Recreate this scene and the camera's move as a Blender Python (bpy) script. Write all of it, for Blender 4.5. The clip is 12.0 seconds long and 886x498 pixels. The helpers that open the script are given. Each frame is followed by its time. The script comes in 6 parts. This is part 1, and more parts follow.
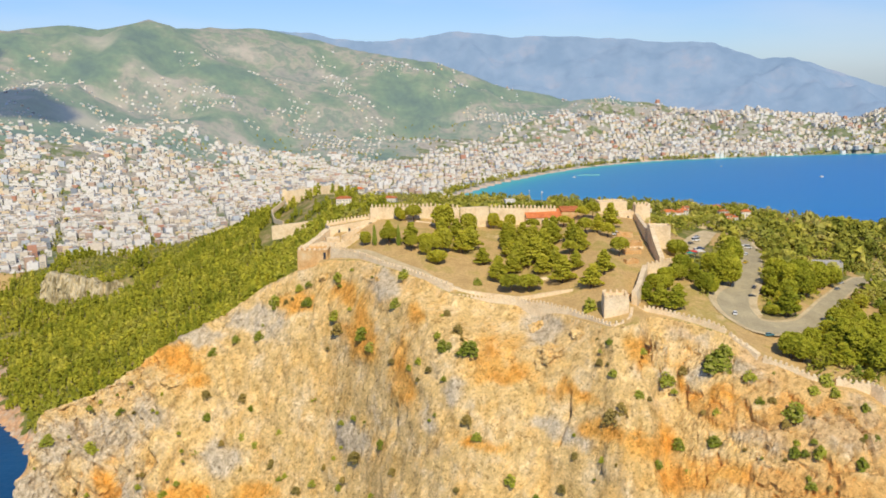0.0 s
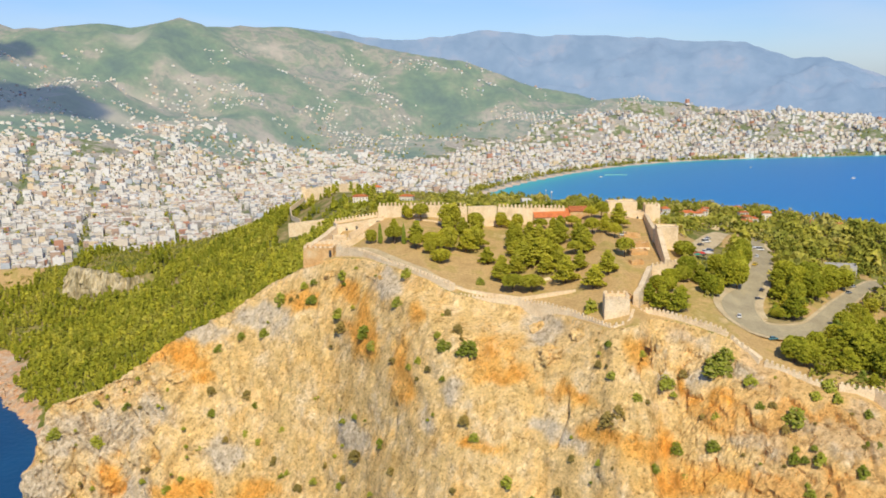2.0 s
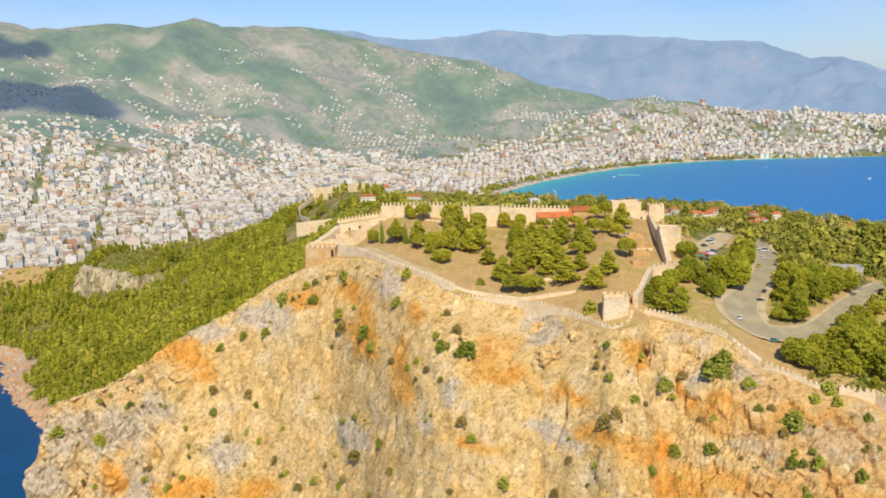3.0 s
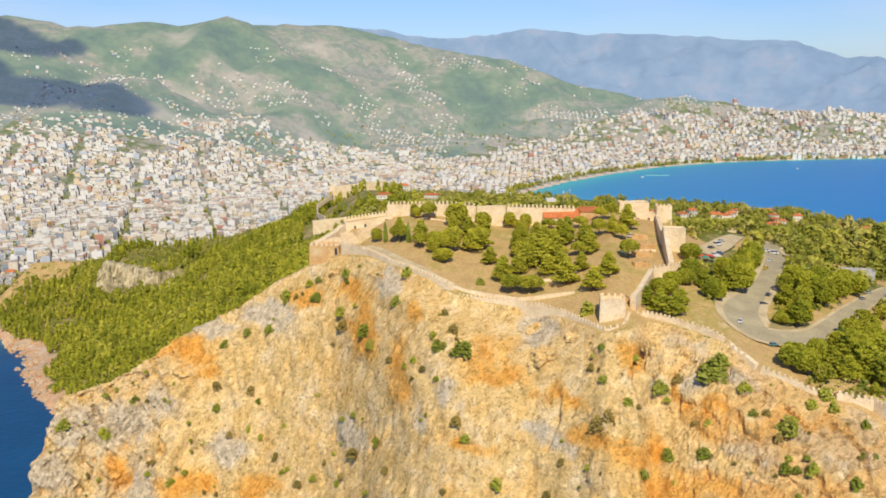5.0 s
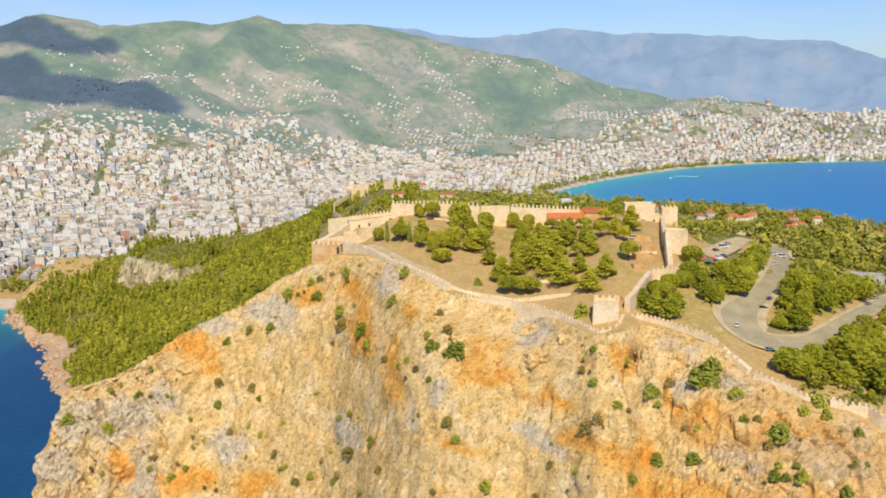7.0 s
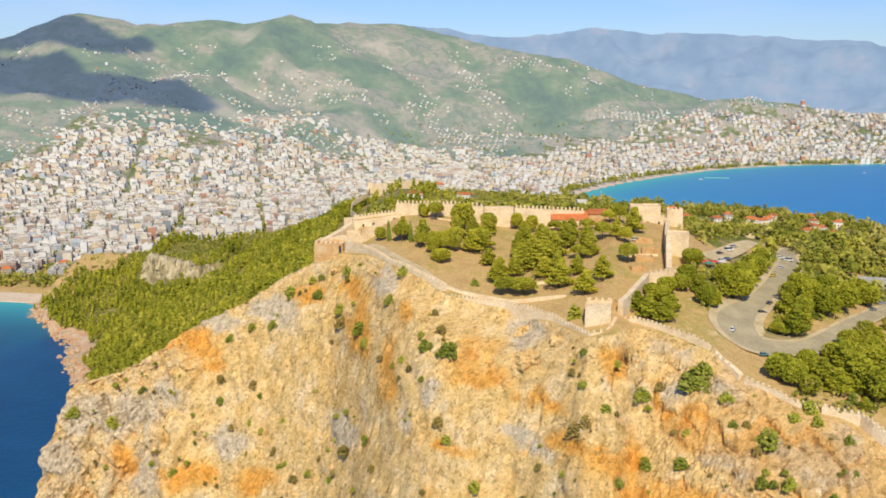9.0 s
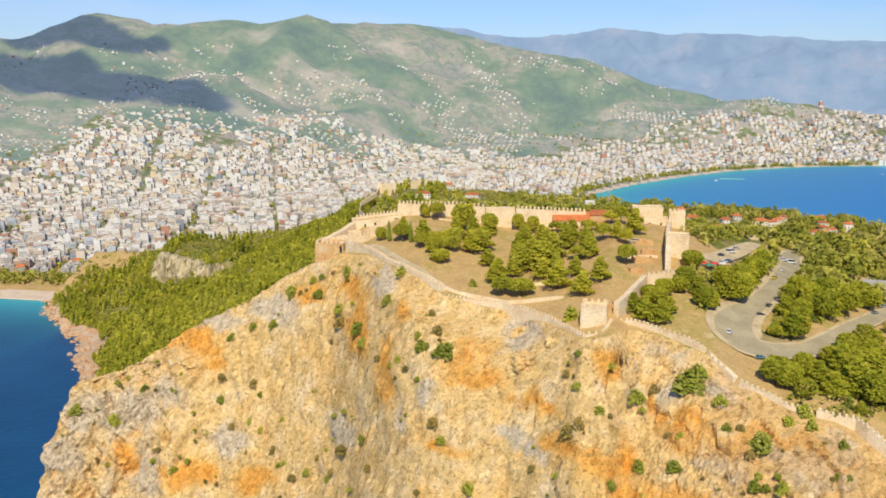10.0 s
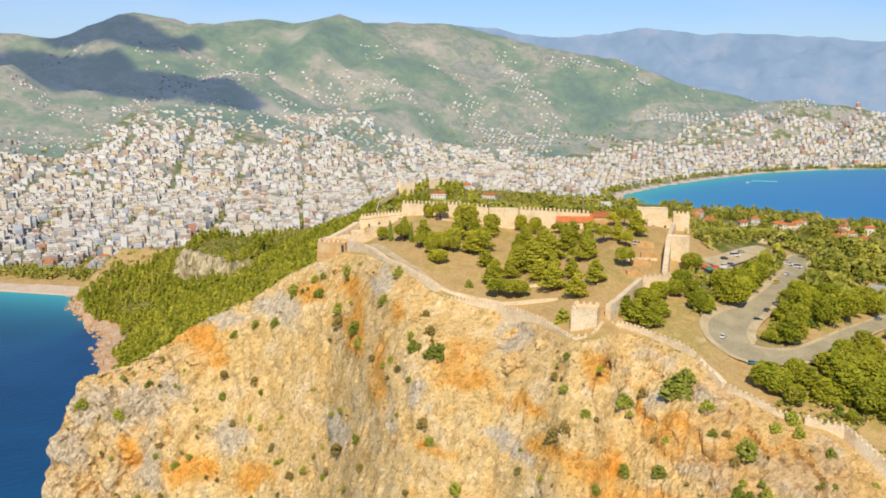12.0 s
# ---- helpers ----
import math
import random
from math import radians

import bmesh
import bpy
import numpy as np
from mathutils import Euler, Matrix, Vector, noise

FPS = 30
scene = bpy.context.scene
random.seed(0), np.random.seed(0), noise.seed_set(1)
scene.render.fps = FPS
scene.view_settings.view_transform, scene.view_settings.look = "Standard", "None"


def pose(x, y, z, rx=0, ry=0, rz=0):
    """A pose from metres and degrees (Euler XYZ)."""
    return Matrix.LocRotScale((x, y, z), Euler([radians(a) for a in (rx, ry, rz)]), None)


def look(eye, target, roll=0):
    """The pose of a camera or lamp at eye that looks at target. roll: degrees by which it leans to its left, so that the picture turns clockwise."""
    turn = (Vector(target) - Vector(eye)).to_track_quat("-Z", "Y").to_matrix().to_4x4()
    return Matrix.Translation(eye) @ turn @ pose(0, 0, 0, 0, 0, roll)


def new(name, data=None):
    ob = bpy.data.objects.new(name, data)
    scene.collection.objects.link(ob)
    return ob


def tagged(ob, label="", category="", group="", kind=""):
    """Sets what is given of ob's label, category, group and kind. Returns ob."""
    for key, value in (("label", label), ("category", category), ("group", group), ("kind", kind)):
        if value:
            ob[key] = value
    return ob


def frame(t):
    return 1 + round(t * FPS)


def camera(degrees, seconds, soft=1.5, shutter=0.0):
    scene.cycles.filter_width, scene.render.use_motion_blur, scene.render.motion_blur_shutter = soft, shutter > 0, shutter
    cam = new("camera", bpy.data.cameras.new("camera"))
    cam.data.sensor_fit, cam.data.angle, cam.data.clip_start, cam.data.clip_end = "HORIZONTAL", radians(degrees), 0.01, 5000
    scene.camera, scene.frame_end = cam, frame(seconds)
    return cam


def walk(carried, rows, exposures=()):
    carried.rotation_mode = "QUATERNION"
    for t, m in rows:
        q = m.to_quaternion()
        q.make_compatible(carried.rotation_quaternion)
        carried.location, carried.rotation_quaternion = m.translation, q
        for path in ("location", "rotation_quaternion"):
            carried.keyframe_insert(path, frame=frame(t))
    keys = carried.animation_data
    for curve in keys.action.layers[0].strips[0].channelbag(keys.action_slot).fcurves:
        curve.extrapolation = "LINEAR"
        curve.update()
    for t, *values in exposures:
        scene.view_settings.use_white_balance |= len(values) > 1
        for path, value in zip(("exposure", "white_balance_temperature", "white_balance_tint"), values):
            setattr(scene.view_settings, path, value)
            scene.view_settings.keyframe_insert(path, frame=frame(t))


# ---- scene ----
cam = camera(52.0, 12.0, soft=1.8)
PATH = [
    (0, (2.064, -1.269, 300.63), (2.048, 0.696, 300.261), -0.9),
    (0.5, (5.288, -0.669, 300.505), (5.256, 1.296, 300.135), -0.8),
    (1, (8.625, -0.072, 300.392), (8.577, 1.892, 300.022), -0.8),
    (1.5, (12.069, 0.522, 300.293), (12.004, 2.487, 299.923), -0.8),
    (2, (15.616, 1.117, 300.207), (15.535, 3.081, 299.836), -0.7),
    (2.5, (19.26, 1.715, 300.133), (19.163, 3.678, 299.762), -0.7),
    (3, (22.998, 2.317, 300.072), (22.884, 4.279, 299.701), -0.7),
    (5, (38.783, 4.816, 299.946), (38.6, 6.773, 299.573), -0.5),
    (5.5, (42.913, 5.475, 299.942), (42.713, 7.429, 299.57), -0.4),
    (6, (47.108, 6.15, 299.95), (46.89, 8.103, 299.577), -0.4),
    (6.5, (51.361, 6.846, 299.969), (51.126, 8.797, 299.595), -0.3),
    (7, (55.669, 7.564, 299.998), (55.417, 9.512, 299.624), -0.3),
    (9, (73.347, 10.697, 300.213), (73.023, 12.635, 299.838), -0.1),
    (9.5, (77.854, 11.557, 300.291), (77.512, 13.491, 299.916), -0.0),
    (10, (82.387, 12.451, 300.377), (82.027, 14.383, 300.002), 0.0),
    (10.5, (86.939, 13.383, 300.472), (86.561, 15.311, 300.097), 0.1),
    (11, (91.508, 14.354, 300.576), (91.111, 16.278, 300.201), 0.1),
    (11.5, (96.087, 15.367, 300.688), (95.672, 17.287, 300.313), 0.2),
    (12, (100.672, 16.422, 300.809), (100.239, 18.339, 300.433), 0.2),
]
walk(cam, [(t, look(eye, target, roll)) for t, eye, target, roll in PATH], ((0.0, -0.14, 6800, 8), (12.0, -0.14, 6800, 8)))

# ---- light ----
SUN_TO = Vector((0.12, -0.71, 0.69)).normalized()
world = bpy.data.worlds.new("sky_world")
scene.world = world
world.use_nodes = True
wn = world.node_tree.nodes
wl = world.node_tree.links
sky = wn.new("ShaderNodeTexSky")
sky.sky_type = "NISHITA"
sky.sun_disc = False
sky.sun_elevation = math.asin(SUN_TO.z)
sky.sun_rotation = math.atan2(SUN_TO.x, SUN_TO.y)
sky.altitude = 100.0
sky.air_density = 1.0
sky.dust_density = 0.25
sky.ozone_density = 2.5
# thin high cloud, drawn over the sky
wtc = wn.new("ShaderNodeTexCoord")
wmap = wn.new("ShaderNodeMapping")
wmap.inputs["Scale"].default_value = (1.2, 1.2, 5.0)
wno = wn.new("ShaderNodeTexNoise")
wno.inputs["Scale"].default_value = 2.6
wno.inputs["Detail"].default_value = 6.0
wra = wn.new("ShaderNodeValToRGB")
wra.color_ramp.elements[0].position = 0.46
wra.color_ramp.elements[0].color = (0, 0, 0, 1)
wra.color_ramp.elements[1].position = 0.75
wra.color_ramp.elements[1].color = (0.3, 0.3, 0.3, 1)
wmix = wn.new("ShaderNodeMixRGB")
wmix.inputs["Color2"].default_value = (6.2, 6.5, 7.4, 1)
wl.new(wtc.outputs["Generated"], wmap.inputs["Vector"])
wl.new(wmap.outputs["Vector"], wno.inputs["Vector"])
wl.new(wno.outputs["Fac"], wra.inputs["Fac"])
wl.new(wra.outputs["Color"], wmix.inputs["Fac"])
wtint = wn.new("ShaderNodeMixRGB")
wtint.blend_type = "MULTIPLY"
wtint.inputs["Fac"].default_value = 1.0
wtint.inputs["Color2"].default_value = (0.53, 0.68, 1.05, 1)
wl.new(sky.outputs["Color"], wtint.inputs["Color1"])
wl.new(wtint.outputs["Color"], wmix.inputs["Color1"])
wl.new(wmix.outputs["Color"], wn["Background"].inputs["Color"])
wn["Background"].inputs["Strength"].default_value = 0.135
sun_data = bpy.data.lights.new("sun", "SUN")
sun_data.energy = 4.6
sun_data.angle = radians(0.6)
sun_data.color = (1.0, 0.91, 0.74)
sun = new("sun", sun_data)
sun.rotation_mode = "QUATERNION"
sun.rotation_quaternion = SUN_TO.to_track_quat("Z", "Y")

# ---- the lie of the land ----
def lattice(ix, iy, iz, seed):
    h = (ix.astype(np.int64) * 374761393 + iy.astype(np.int64) * 668265263 + iz.astype(np.int64) * 2147483647 + seed * 974711) & 0xFFFFFFFF
    h = ((h ^ (h >> 13)) * 1274126177) & 0xFFFFFFFF
    h = ((h ^ (h >> 16)) * 2246822519) & 0xFFFFFFFF
    return ((h ^ (h >> 15)) & 0xFFFFFF) / float(0xFFFFFF)


def vnoise(x, y, z=0.0, seed=0):
    """Smooth value noise, 0 to 1."""
    x, y, z = np.broadcast_arrays(np.asarray(x, float), np.asarray(y, float), np.asarray(z, float))
    ix, iy, iz = np.floor(x), np.floor(y), np.floor(z)
    fx, fy, fz = x - ix, y - iy, z - iz
    fx, fy, fz = (f * f * (3 - 2 * f) for f in (fx, fy, fz))
    ix, iy, iz = ix.astype(np.int64), iy.astype(np.int64), iz.astype(np.int64)
    out = 0.0
    for a in (0, 1):
        for b in (0, 1):
            for c in (0, 1):
                w = (fx if a else 1 - fx) * (fy if b else 1 - fy) * (fz if c else 1 - fz)
                out = out + w * lattice(ix + a, iy + b, iz + c, seed)
    return out


def fbm(x, y, z=0.0, octaves=4, seed=0):
    s, a, n = 0.0, 1.0, 0.0
    for k in range(octaves):
        s = s + a * (vnoise(x * 2**k, y * 2**k, z * 2**k if not np.isscalar(z) else z, seed + 17 * k) - 0.5)
        n += a
        a *= 0.5
    return 2 * s / n


def ridged(x, y, z, octaves=3, seed=0):
    s, a = 0.0, 1.0
    for k in range(octaves):
        s = s + a * (1 - np.abs(2 * vnoise(x * 2**k, y * 2**k, z * 2**k, seed + 31 * k) - 1))
        a *= 0.5
    return s / 1.75


def smooth(a, b, v):
    t = np.clip((v - a) / (b - a), 0, 1)
    return t * t * (3 - 2 * t)


# the cliff's rim: x, y, and the ground's height at it
RIM_X = [-262, -245, -236, -230, -205, -187, -161, -133, -104, -86, -65, -48, -30, -12, 2, 20, 42, 60, 72, 84, 92, 108, 123, 140, 155, 170, 190, 220, 300, 420]
RIM_Y = [455, 468, 475, 478, 491, 501, 503, 513, 513, 507, 499, 484, 465.5, 447.5, 436.5, 430, 423, 402, 386, 383.5, 398, 391, 381.5, 368.5, 359, 357, 349, 338, 320, 300]
RIM_Z = [5, 30, 95, 121, 127, 136, 152, 167, 185, 194, 200, 202, 201, 198, 193, 189.8, 189.5, 189, 189.3, 192, 191.5, 190, 186.5, 177.5, 172, 169.5, 160, 146, 120, 60]
# rise of the ground behind the rim, by x and by the distance behind it
RISE_X = [-65, 3, 75, 130, 172, 230]
RISE_D = [0, 40, 70, 110, 150, 200]
RISE = [[0.8, 6.5, 12, 16, 17, 13], [2.5, 10, 15, 20, 22, 22], [1.2, 9.5, 15.5, 20, 23.5, 25], [1.5, 8.5, 14, 20, 25, 28], [0, 10.5, 16, 23, 27, 29.5], [1.5, 16, 23, 31, 37, 41]]
TOP_Y = [480, 560, 650, 750, 900, 1034, 1100, 1200, 1350, 1500]
TOP_Z = [212, 214, 205, 193, 176, 172, 150, 90, 10, 6]
LEFT_Y = [480, 560, 650, 750, 900, 1034, 1100, 1200, 1350]
LEFT_X = [-75, -66, -60, -60, -105, -150, -190, -230, -260]
SHORE_Y = [440, 500, 600, 700, 810, 848, 915, 977, 1033, 1080, 1092]
SHORE_X = [-248, -250, -285, -345, -440, -473, -513, -570, -633, -655, -680]
RIGHT_Y = [300, 560, 900, 1000, 1350]
RIGHT_X = [330, 380, 400, 340, 200]
BAY_Y = [300, 450, 700, 1000, 1250, 1500, 1900, 2362, 2483, 2602, 2826, 3037, 3208, 3316, 3400, 3500]
BAY_X = [470, 560, 640, 660, 520, 330, 130, 37, 95, 153, 293, 465, 690, 1001, 1500, 9000]
SPUR_X = [-690, -655, -629, -570, -494, -411, -300, -198, -120]
SPUR_Y = [1160, 1164, 1164, 1160, 1165, 1190, 1145, 1090, 1040]
SPUR_Z = [2, 28, 56, 59, 68, 78, 110, 152, 168]
# stains of the cliff: x, height, half width, half height
OCHRE = [(27, 172, 14, 9), (54, 165, 14, 4), (-157, 145, 23, 8), (-143, 135, 10, 7), (-45, 173, 10, 15), (-22, 162, 7, 17), (-146, 78, 21, 10), (-104, 80, 18, 8), (111, 164, 11, 6), (103, 172, 4, 8), (81, 182, 7, 8), (85, 148, 15, 7), (14, 141, 14, 5), (-86, 180, 13, 7), (98, 137, 18, 6), (136, 143, 41, 6), (148, 162, 30, 2), (66, 153, 14, 5), (-13, 190, 6, 6), (-192, 83, 6, 12), (-57, 188, 9, 8)]
GREY_BED = [(47, 184, 12, 6), (54, 192, 12, 2), (93, 177, 5, 9), (-216, 109, 20, 12), (-189, 107, 21, 15), (-221, 86, 14, 16), (-180, 75, 22, 12), (107, 175, 4, 5), (129, 179, 13, 5), (159, 161, 16, 7), (4, 162, 9, 6), (49, 148, 10, 5), (-111, 167, 24, 8), (-54, 119, 12, 7), (107, 191, 10, 3), (-32, 197, 9, 6), (-125, 94, 13, 11), (130, 156, 11, 5), (-144, 156, 21, 5), (-166, 121, 14, 9), (-12, 146, 6, 7), (147, 167, 14, 3)]
# clefts in the rock: x and height at both ends, half width, depth
CLEFTS = [(92.5, 184.5, 85.3, 180.1, 2.0, 6), (85.3, 180.1, 85.5, 172.6, 2.0, 6), (102.1, 167.6, 101.1, 162.3, 1.5, 4), (122.9, 165.5, 124.5, 160.4, 2.0, 4.5), (124.5, 160.4, 131.6, 160.0, 1.6, 3), (131.6, 160.0, 145.6, 162.7, 1.1, 1.6), (145.6, 162.7, 159.5, 164.0, 1.1, 1.6), (159.5, 164.0, 172.1, 165.3, 1.1, 1.6), (-209.4, 115.5, -199.1, 103.0, 2.2, 6), (-183.0, 109.3, -182.3, 99.7, 1.6, 4), (52.9, 164.7, 52.1, 156.4, 1.5, 4), (52.1, 156.4, 47.4, 143.5, 1.5, 4), (-26.4, 145.8, -28.0, 130.5, 1.5, 3)]
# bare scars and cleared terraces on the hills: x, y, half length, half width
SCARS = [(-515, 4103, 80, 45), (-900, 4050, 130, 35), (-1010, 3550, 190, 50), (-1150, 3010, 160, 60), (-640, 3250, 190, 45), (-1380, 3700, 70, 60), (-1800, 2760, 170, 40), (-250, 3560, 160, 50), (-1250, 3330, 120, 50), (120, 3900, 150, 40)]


def blots(u, v, spots, seed, wander):
    """Soft spots with ragged edges, 0 to 1."""
    du, dv = wander * fbm(u / 13, v / 13, 0, 4, seed), wander * fbm(u / 13, v / 13, 0, 4, seed + 5)
    out = np.zeros(np.shape(u))
    for a, b, ra, rb in spots:
        q = np.hypot((u + du - a) / ra, (v + dv - b) / rb)
        out = np.maximum(out, smooth(1.45, 0.25, q))
    return out


def slabs(u, v, seed):
    """Tilted flakes of rock: the height of each one, and the distance to its edge."""
    iu, iv = np.floor(u).astype(np.int64), np.floor(v).astype(np.int64)
    best, second, level = np.full(u.shape, 9.0), np.full(u.shape, 9.0), np.zeros(u.shape)
    for a in (-1, 0, 1):
        for b in (-1, 0, 1):
            cu, cv = iu + a, iv + b
            ju, jv = (lattice(cu, cv, 0 * cu, seed + k) for k in (0, 1))
            pu, pv = u - cu - ju, v - cv - jv
            q = np.hypot(pu, pv)
            lean = (lattice(cu, cv, 0 * cu, seed + 2) - 0.5) * pu * 2.2 + (lattice(cu, cv, 0 * cu, seed + 3) - 0.35) * pv * 1.6
            own = lattice(cu, cv, 0 * cu, seed + 4) - 0.5 + lean
            closer = q < best
            second = np.where(closer, best, np.minimum(second, q))
            level = np.where(closer, own, level)
            best = np.where(closer, q, best)
    return level, second - best


def clefts(u, v):
    """How deep the clefts cut in."""
    u, v = u + 1.2 * fbm(u / 5, v / 5, 0, 2, 33), v + 1.2 * fbm(u / 5, v / 5, 0, 2, 34)
    deep = np.zeros(u.shape)
    for xa, za, xb, zb, w, d in CLEFTS:
        dx, dz = xb - xa, zb - za
        f = np.clip(((u - xa) * dx + (v - za) * dz) / (dx * dx + dz * dz), 0, 1)
        q = np.hypot(u - xa - f * dx, v - za - f * dz)
        deep = np.maximum(deep, d * smooth(w, 0.2, q))
    return deep


# skylines, as angles seen from the middle of the flight
EYE_X, EYE_Y, EYE_Z = 50.0, 8.0, 300.0
SKY_AZ = [-60, -46, -38.2, -36.5, -34.7, -32.8, -31.4, -30.2, -28.1, -26.8, -24.9, -22.9, -21.2, -19.1, -17.1, -13.6, -12, -10, -6.6, -1.5, 2.4, 7.2, 14, 25, 60]
SKY_EL = [1.5, 2.0, 2.27, 2.2, 1.97, 2.76, 3.4, 3.6, 3.2, 2.84, 3.1, 3.3, 3.05, 3.4, 3.15, 3.17, 3.2, 2.75, 1.94, 1.0, -0.4, -1.5, -2.1, -2.7, -2.9]


def far_land(x, y):
    """Plain, foothills and the green mountains, by bearing and distance."""
    dx, dy = x - EYE_X, y - EYE_Y
    r = np.hypot(dx, dy)
    az = np.degrees(np.arctan2(dx, dy))
    top = np.interp(az, SKY_AZ, SKY_EL)
    r1 = np.interp(az, [-60, -38, -20, -10, 5], [3900, 4000, 4250, 4450, 4350])
    r0 = np.interp(az, [-60, -38, -20, -8, 5, 25], [2300, 2350, 2450, 2750, 3250, 3500])
    p = np.interp(az, [-38, -24, -18, -12, 0, 10], [0.85, 0.85, 1.1, 1.6, 1.5, 1.3])
    plain = 5 + 0.004 * np.clip(r - 1300, 0, 3000)
    e0 = np.degrees(np.arctan2(plain - EYE_Z, r0))
    f = np.clip((r - r0) / (r1 - r0), 0, 1.0)
    el = e0 + (top - e0) * f**p
    rough = fbm(x / 420, y / 420, 0, 4, 5) * 95 + ridged(x / 560, y / 560, 0 * x, 4, 9) * 210 - 125
    z = EYE_Z + r * np.tan(np.radians(el)) + rough * smooth(0.25, 0.6, f) * smooth(1.0, 0.9, f)
    z = np.where(f <= 0, plain, np.maximum(z, plain))
    return z - smooth(r1, r1 + 400, r) * 260 + fbm(x / 60, y / 60, 0, 2, 3) * 7 * smooth(0.6, 0.95, f)


def height(x, y):
    """Height of the bare ground at x, y."""
    x, y = np.asarray(x, float), np.asarray(y, float)
    yr, zr = np.interp(x, RIM_X, RIM_Y), np.interp(x, RIM_X, RIM_Z)
    d = y - yr
    # the terrace behind the rim
    ax = np.clip(np.interp(x, RISE_X, range(len(RISE_X))), 0, len(RISE_X) - 1.001)
    ad = np.clip(np.interp(d, RISE_D, range(len(RISE_D))), 0, len(RISE_D) - 1.001)
    i, j = ax.astype(int), ad.astype(int)
    u, v = ax - i, ad - j
    tab = np.array(RISE, float)
    rise = tab[i, j] * (1 - u) * (1 - v) + tab[i + 1, j] * u * (1 - v) + tab[i, j + 1] * (1 - u) * v + tab[i + 1, j + 1] * u * v
    terrace = zr + rise * smooth(0, 3, d + 1.5)
    top = np.interp(y, TOP_Y, TOP_Z) - 0.05 * np.clip(x + 100, 0, 500) * smooth(600, 800, y)
    top = top - 0.14 * np.clip(x - 95, 0, 110) * smooth(520, 610, y) * smooth(900, 720, y)
    b = smooth(545, 640, y)
    mid = terrace * (1 - b) + top * b
    # west slope down to the shore
    xl, xs = np.interp(y, LEFT_Y, LEFT_X), np.interp(y, SHORE_Y, SHORE_X)
    zl = np.minimum(np.interp(y, TOP_Y, TOP_Z), 199.5 + 0.24 * np.clip(y - 505, 0, 999))
    mid = mid + (zl - mid) * smooth(xl + 22, xl, x) * smooth(500, 515, y)
    ul = (x - xs) / (xl - xs)
    west = zl * np.clip(ul, 0, 1) ** np.interp(y, [800, 1000], [1.05, 1.55]) + np.where(ul < 0, (x - xs) * 0.5, 0)
    west = west + fbm(x / 70, y / 70, 0, 3, 2) * 9 * smooth(0.05, 0.2, ul) * smooth(1.0, 0.8, ul)
    west = np.maximum(west, np.minimum(zr - 1.3 * d, 6 * (x + 250)))
    xe, xb = np.interp(y, RIGHT_Y, RIGHT_X), np.interp(y, BAY_Y, BAY_X)
    ue = (xb - x) / np.maximum(xb - xe, 1)
    z = np.where(x < xl, west, mid)
    z = np.where(x > xe, mid * np.clip(ue, 0, 1) + np.where(ue < 0, (xb - x) * 0.3, 0), z)
    # spur with the lone rock, towards the west beach
    zsp = np.interp(x, SPUR_X, SPUR_Z, left=-30) - np.where(y < np.interp(x, SPUR_X, SPUR_Y), np.interp(x, [-400, -300], [0.28, 0.12]), 0.55) * np.abs(y - np.interp(x, SPUR_X, SPUR_Y))
    inland = 0.75 * (x - xs) + 2
    zsp = np.minimum(zsp, np.where(y < 1085, inland, 999)) + fbm(x / 50, y / 50, 0, 3, 8) * 4
    zsp = np.where((x > -690) & (x < -110) & (y > 850), zsp, -99)
    crag_y = np.interp(x, [-497, -366], [1082, 1022])
    step = smooth(0, 6, y - crag_y) * smooth(150, 40, y - crag_y) * smooth(-505, -490, x) * smooth(-360, -376, x)
    zsp = zsp + 24 * step * (zsp > 0)
    z = np.maximum(z, zsp)
    # the plain and the mountains behind
    behind = smooth(1250, 1380, y)
    coast = np.where(x > xb, np.clip((xb - x) * 0.05, -25, 0), 0)
    yb = np.interp(x, [-5000, -1100, -776, -655, -600], [900, 1060, 1086, 1092, 1092])
    plain = np.where((y - yb < 300) & (x < -500), np.minimum(far_land(x, y), (y - yb) * 0.1), far_land(x, y))
    plain = np.where(x < xb, np.where((xb - x < 200) & (y < 3600), np.minimum(plain, 0.05 * (xb - x)), plain), coast)
    z = np.where(y > 1092, np.where(x < xb, np.maximum(z * (1 - behind), plain), np.minimum(z, coast)), z)
    # front: bench and cliff
    drop = -d
    bench = 26 * smooth(-88, 18, x) * smooth(88, 28, x) + 8 * smooth(95, 130, x)
    gentle = np.minimum(drop, bench) * 0.36
    e = np.maximum(drop - bench, 0)
    k1 = np.interp(x, [-260, -150, -60, 60, 110], [1.1, 1.0, 1.35, 1.2, 0.95])
    k2 = np.interp(x, [-260, -60, 50, 100, 160], [2.3, 2.2, 2.0, 1.25, 1.0])
    fall = np.minimum(e, 20) * k1 + np.maximum(e - 20, 0) * k2
    front = zr - gentle - fall - 2.0 * smooth(0, 3.5, drop) * smooth(-70, -55, x)
    z = np.where(d < 0, front, z)
    west_edge = 9.0 * (x + 244 + 6 * fbm(y / 25, z / 30, 0, 2, 12))
    z = np.where(y < 520, np.minimum(z, west_edge), z)
    return np.maximum(z, -40)


NEAR_X, NEAR_Y = np.arange(-280, 340, 1.0), np.arange(300, 720, 1.0)
NEAR_Z = height(*np.meshgrid(NEAR_X, NEAR_Y))


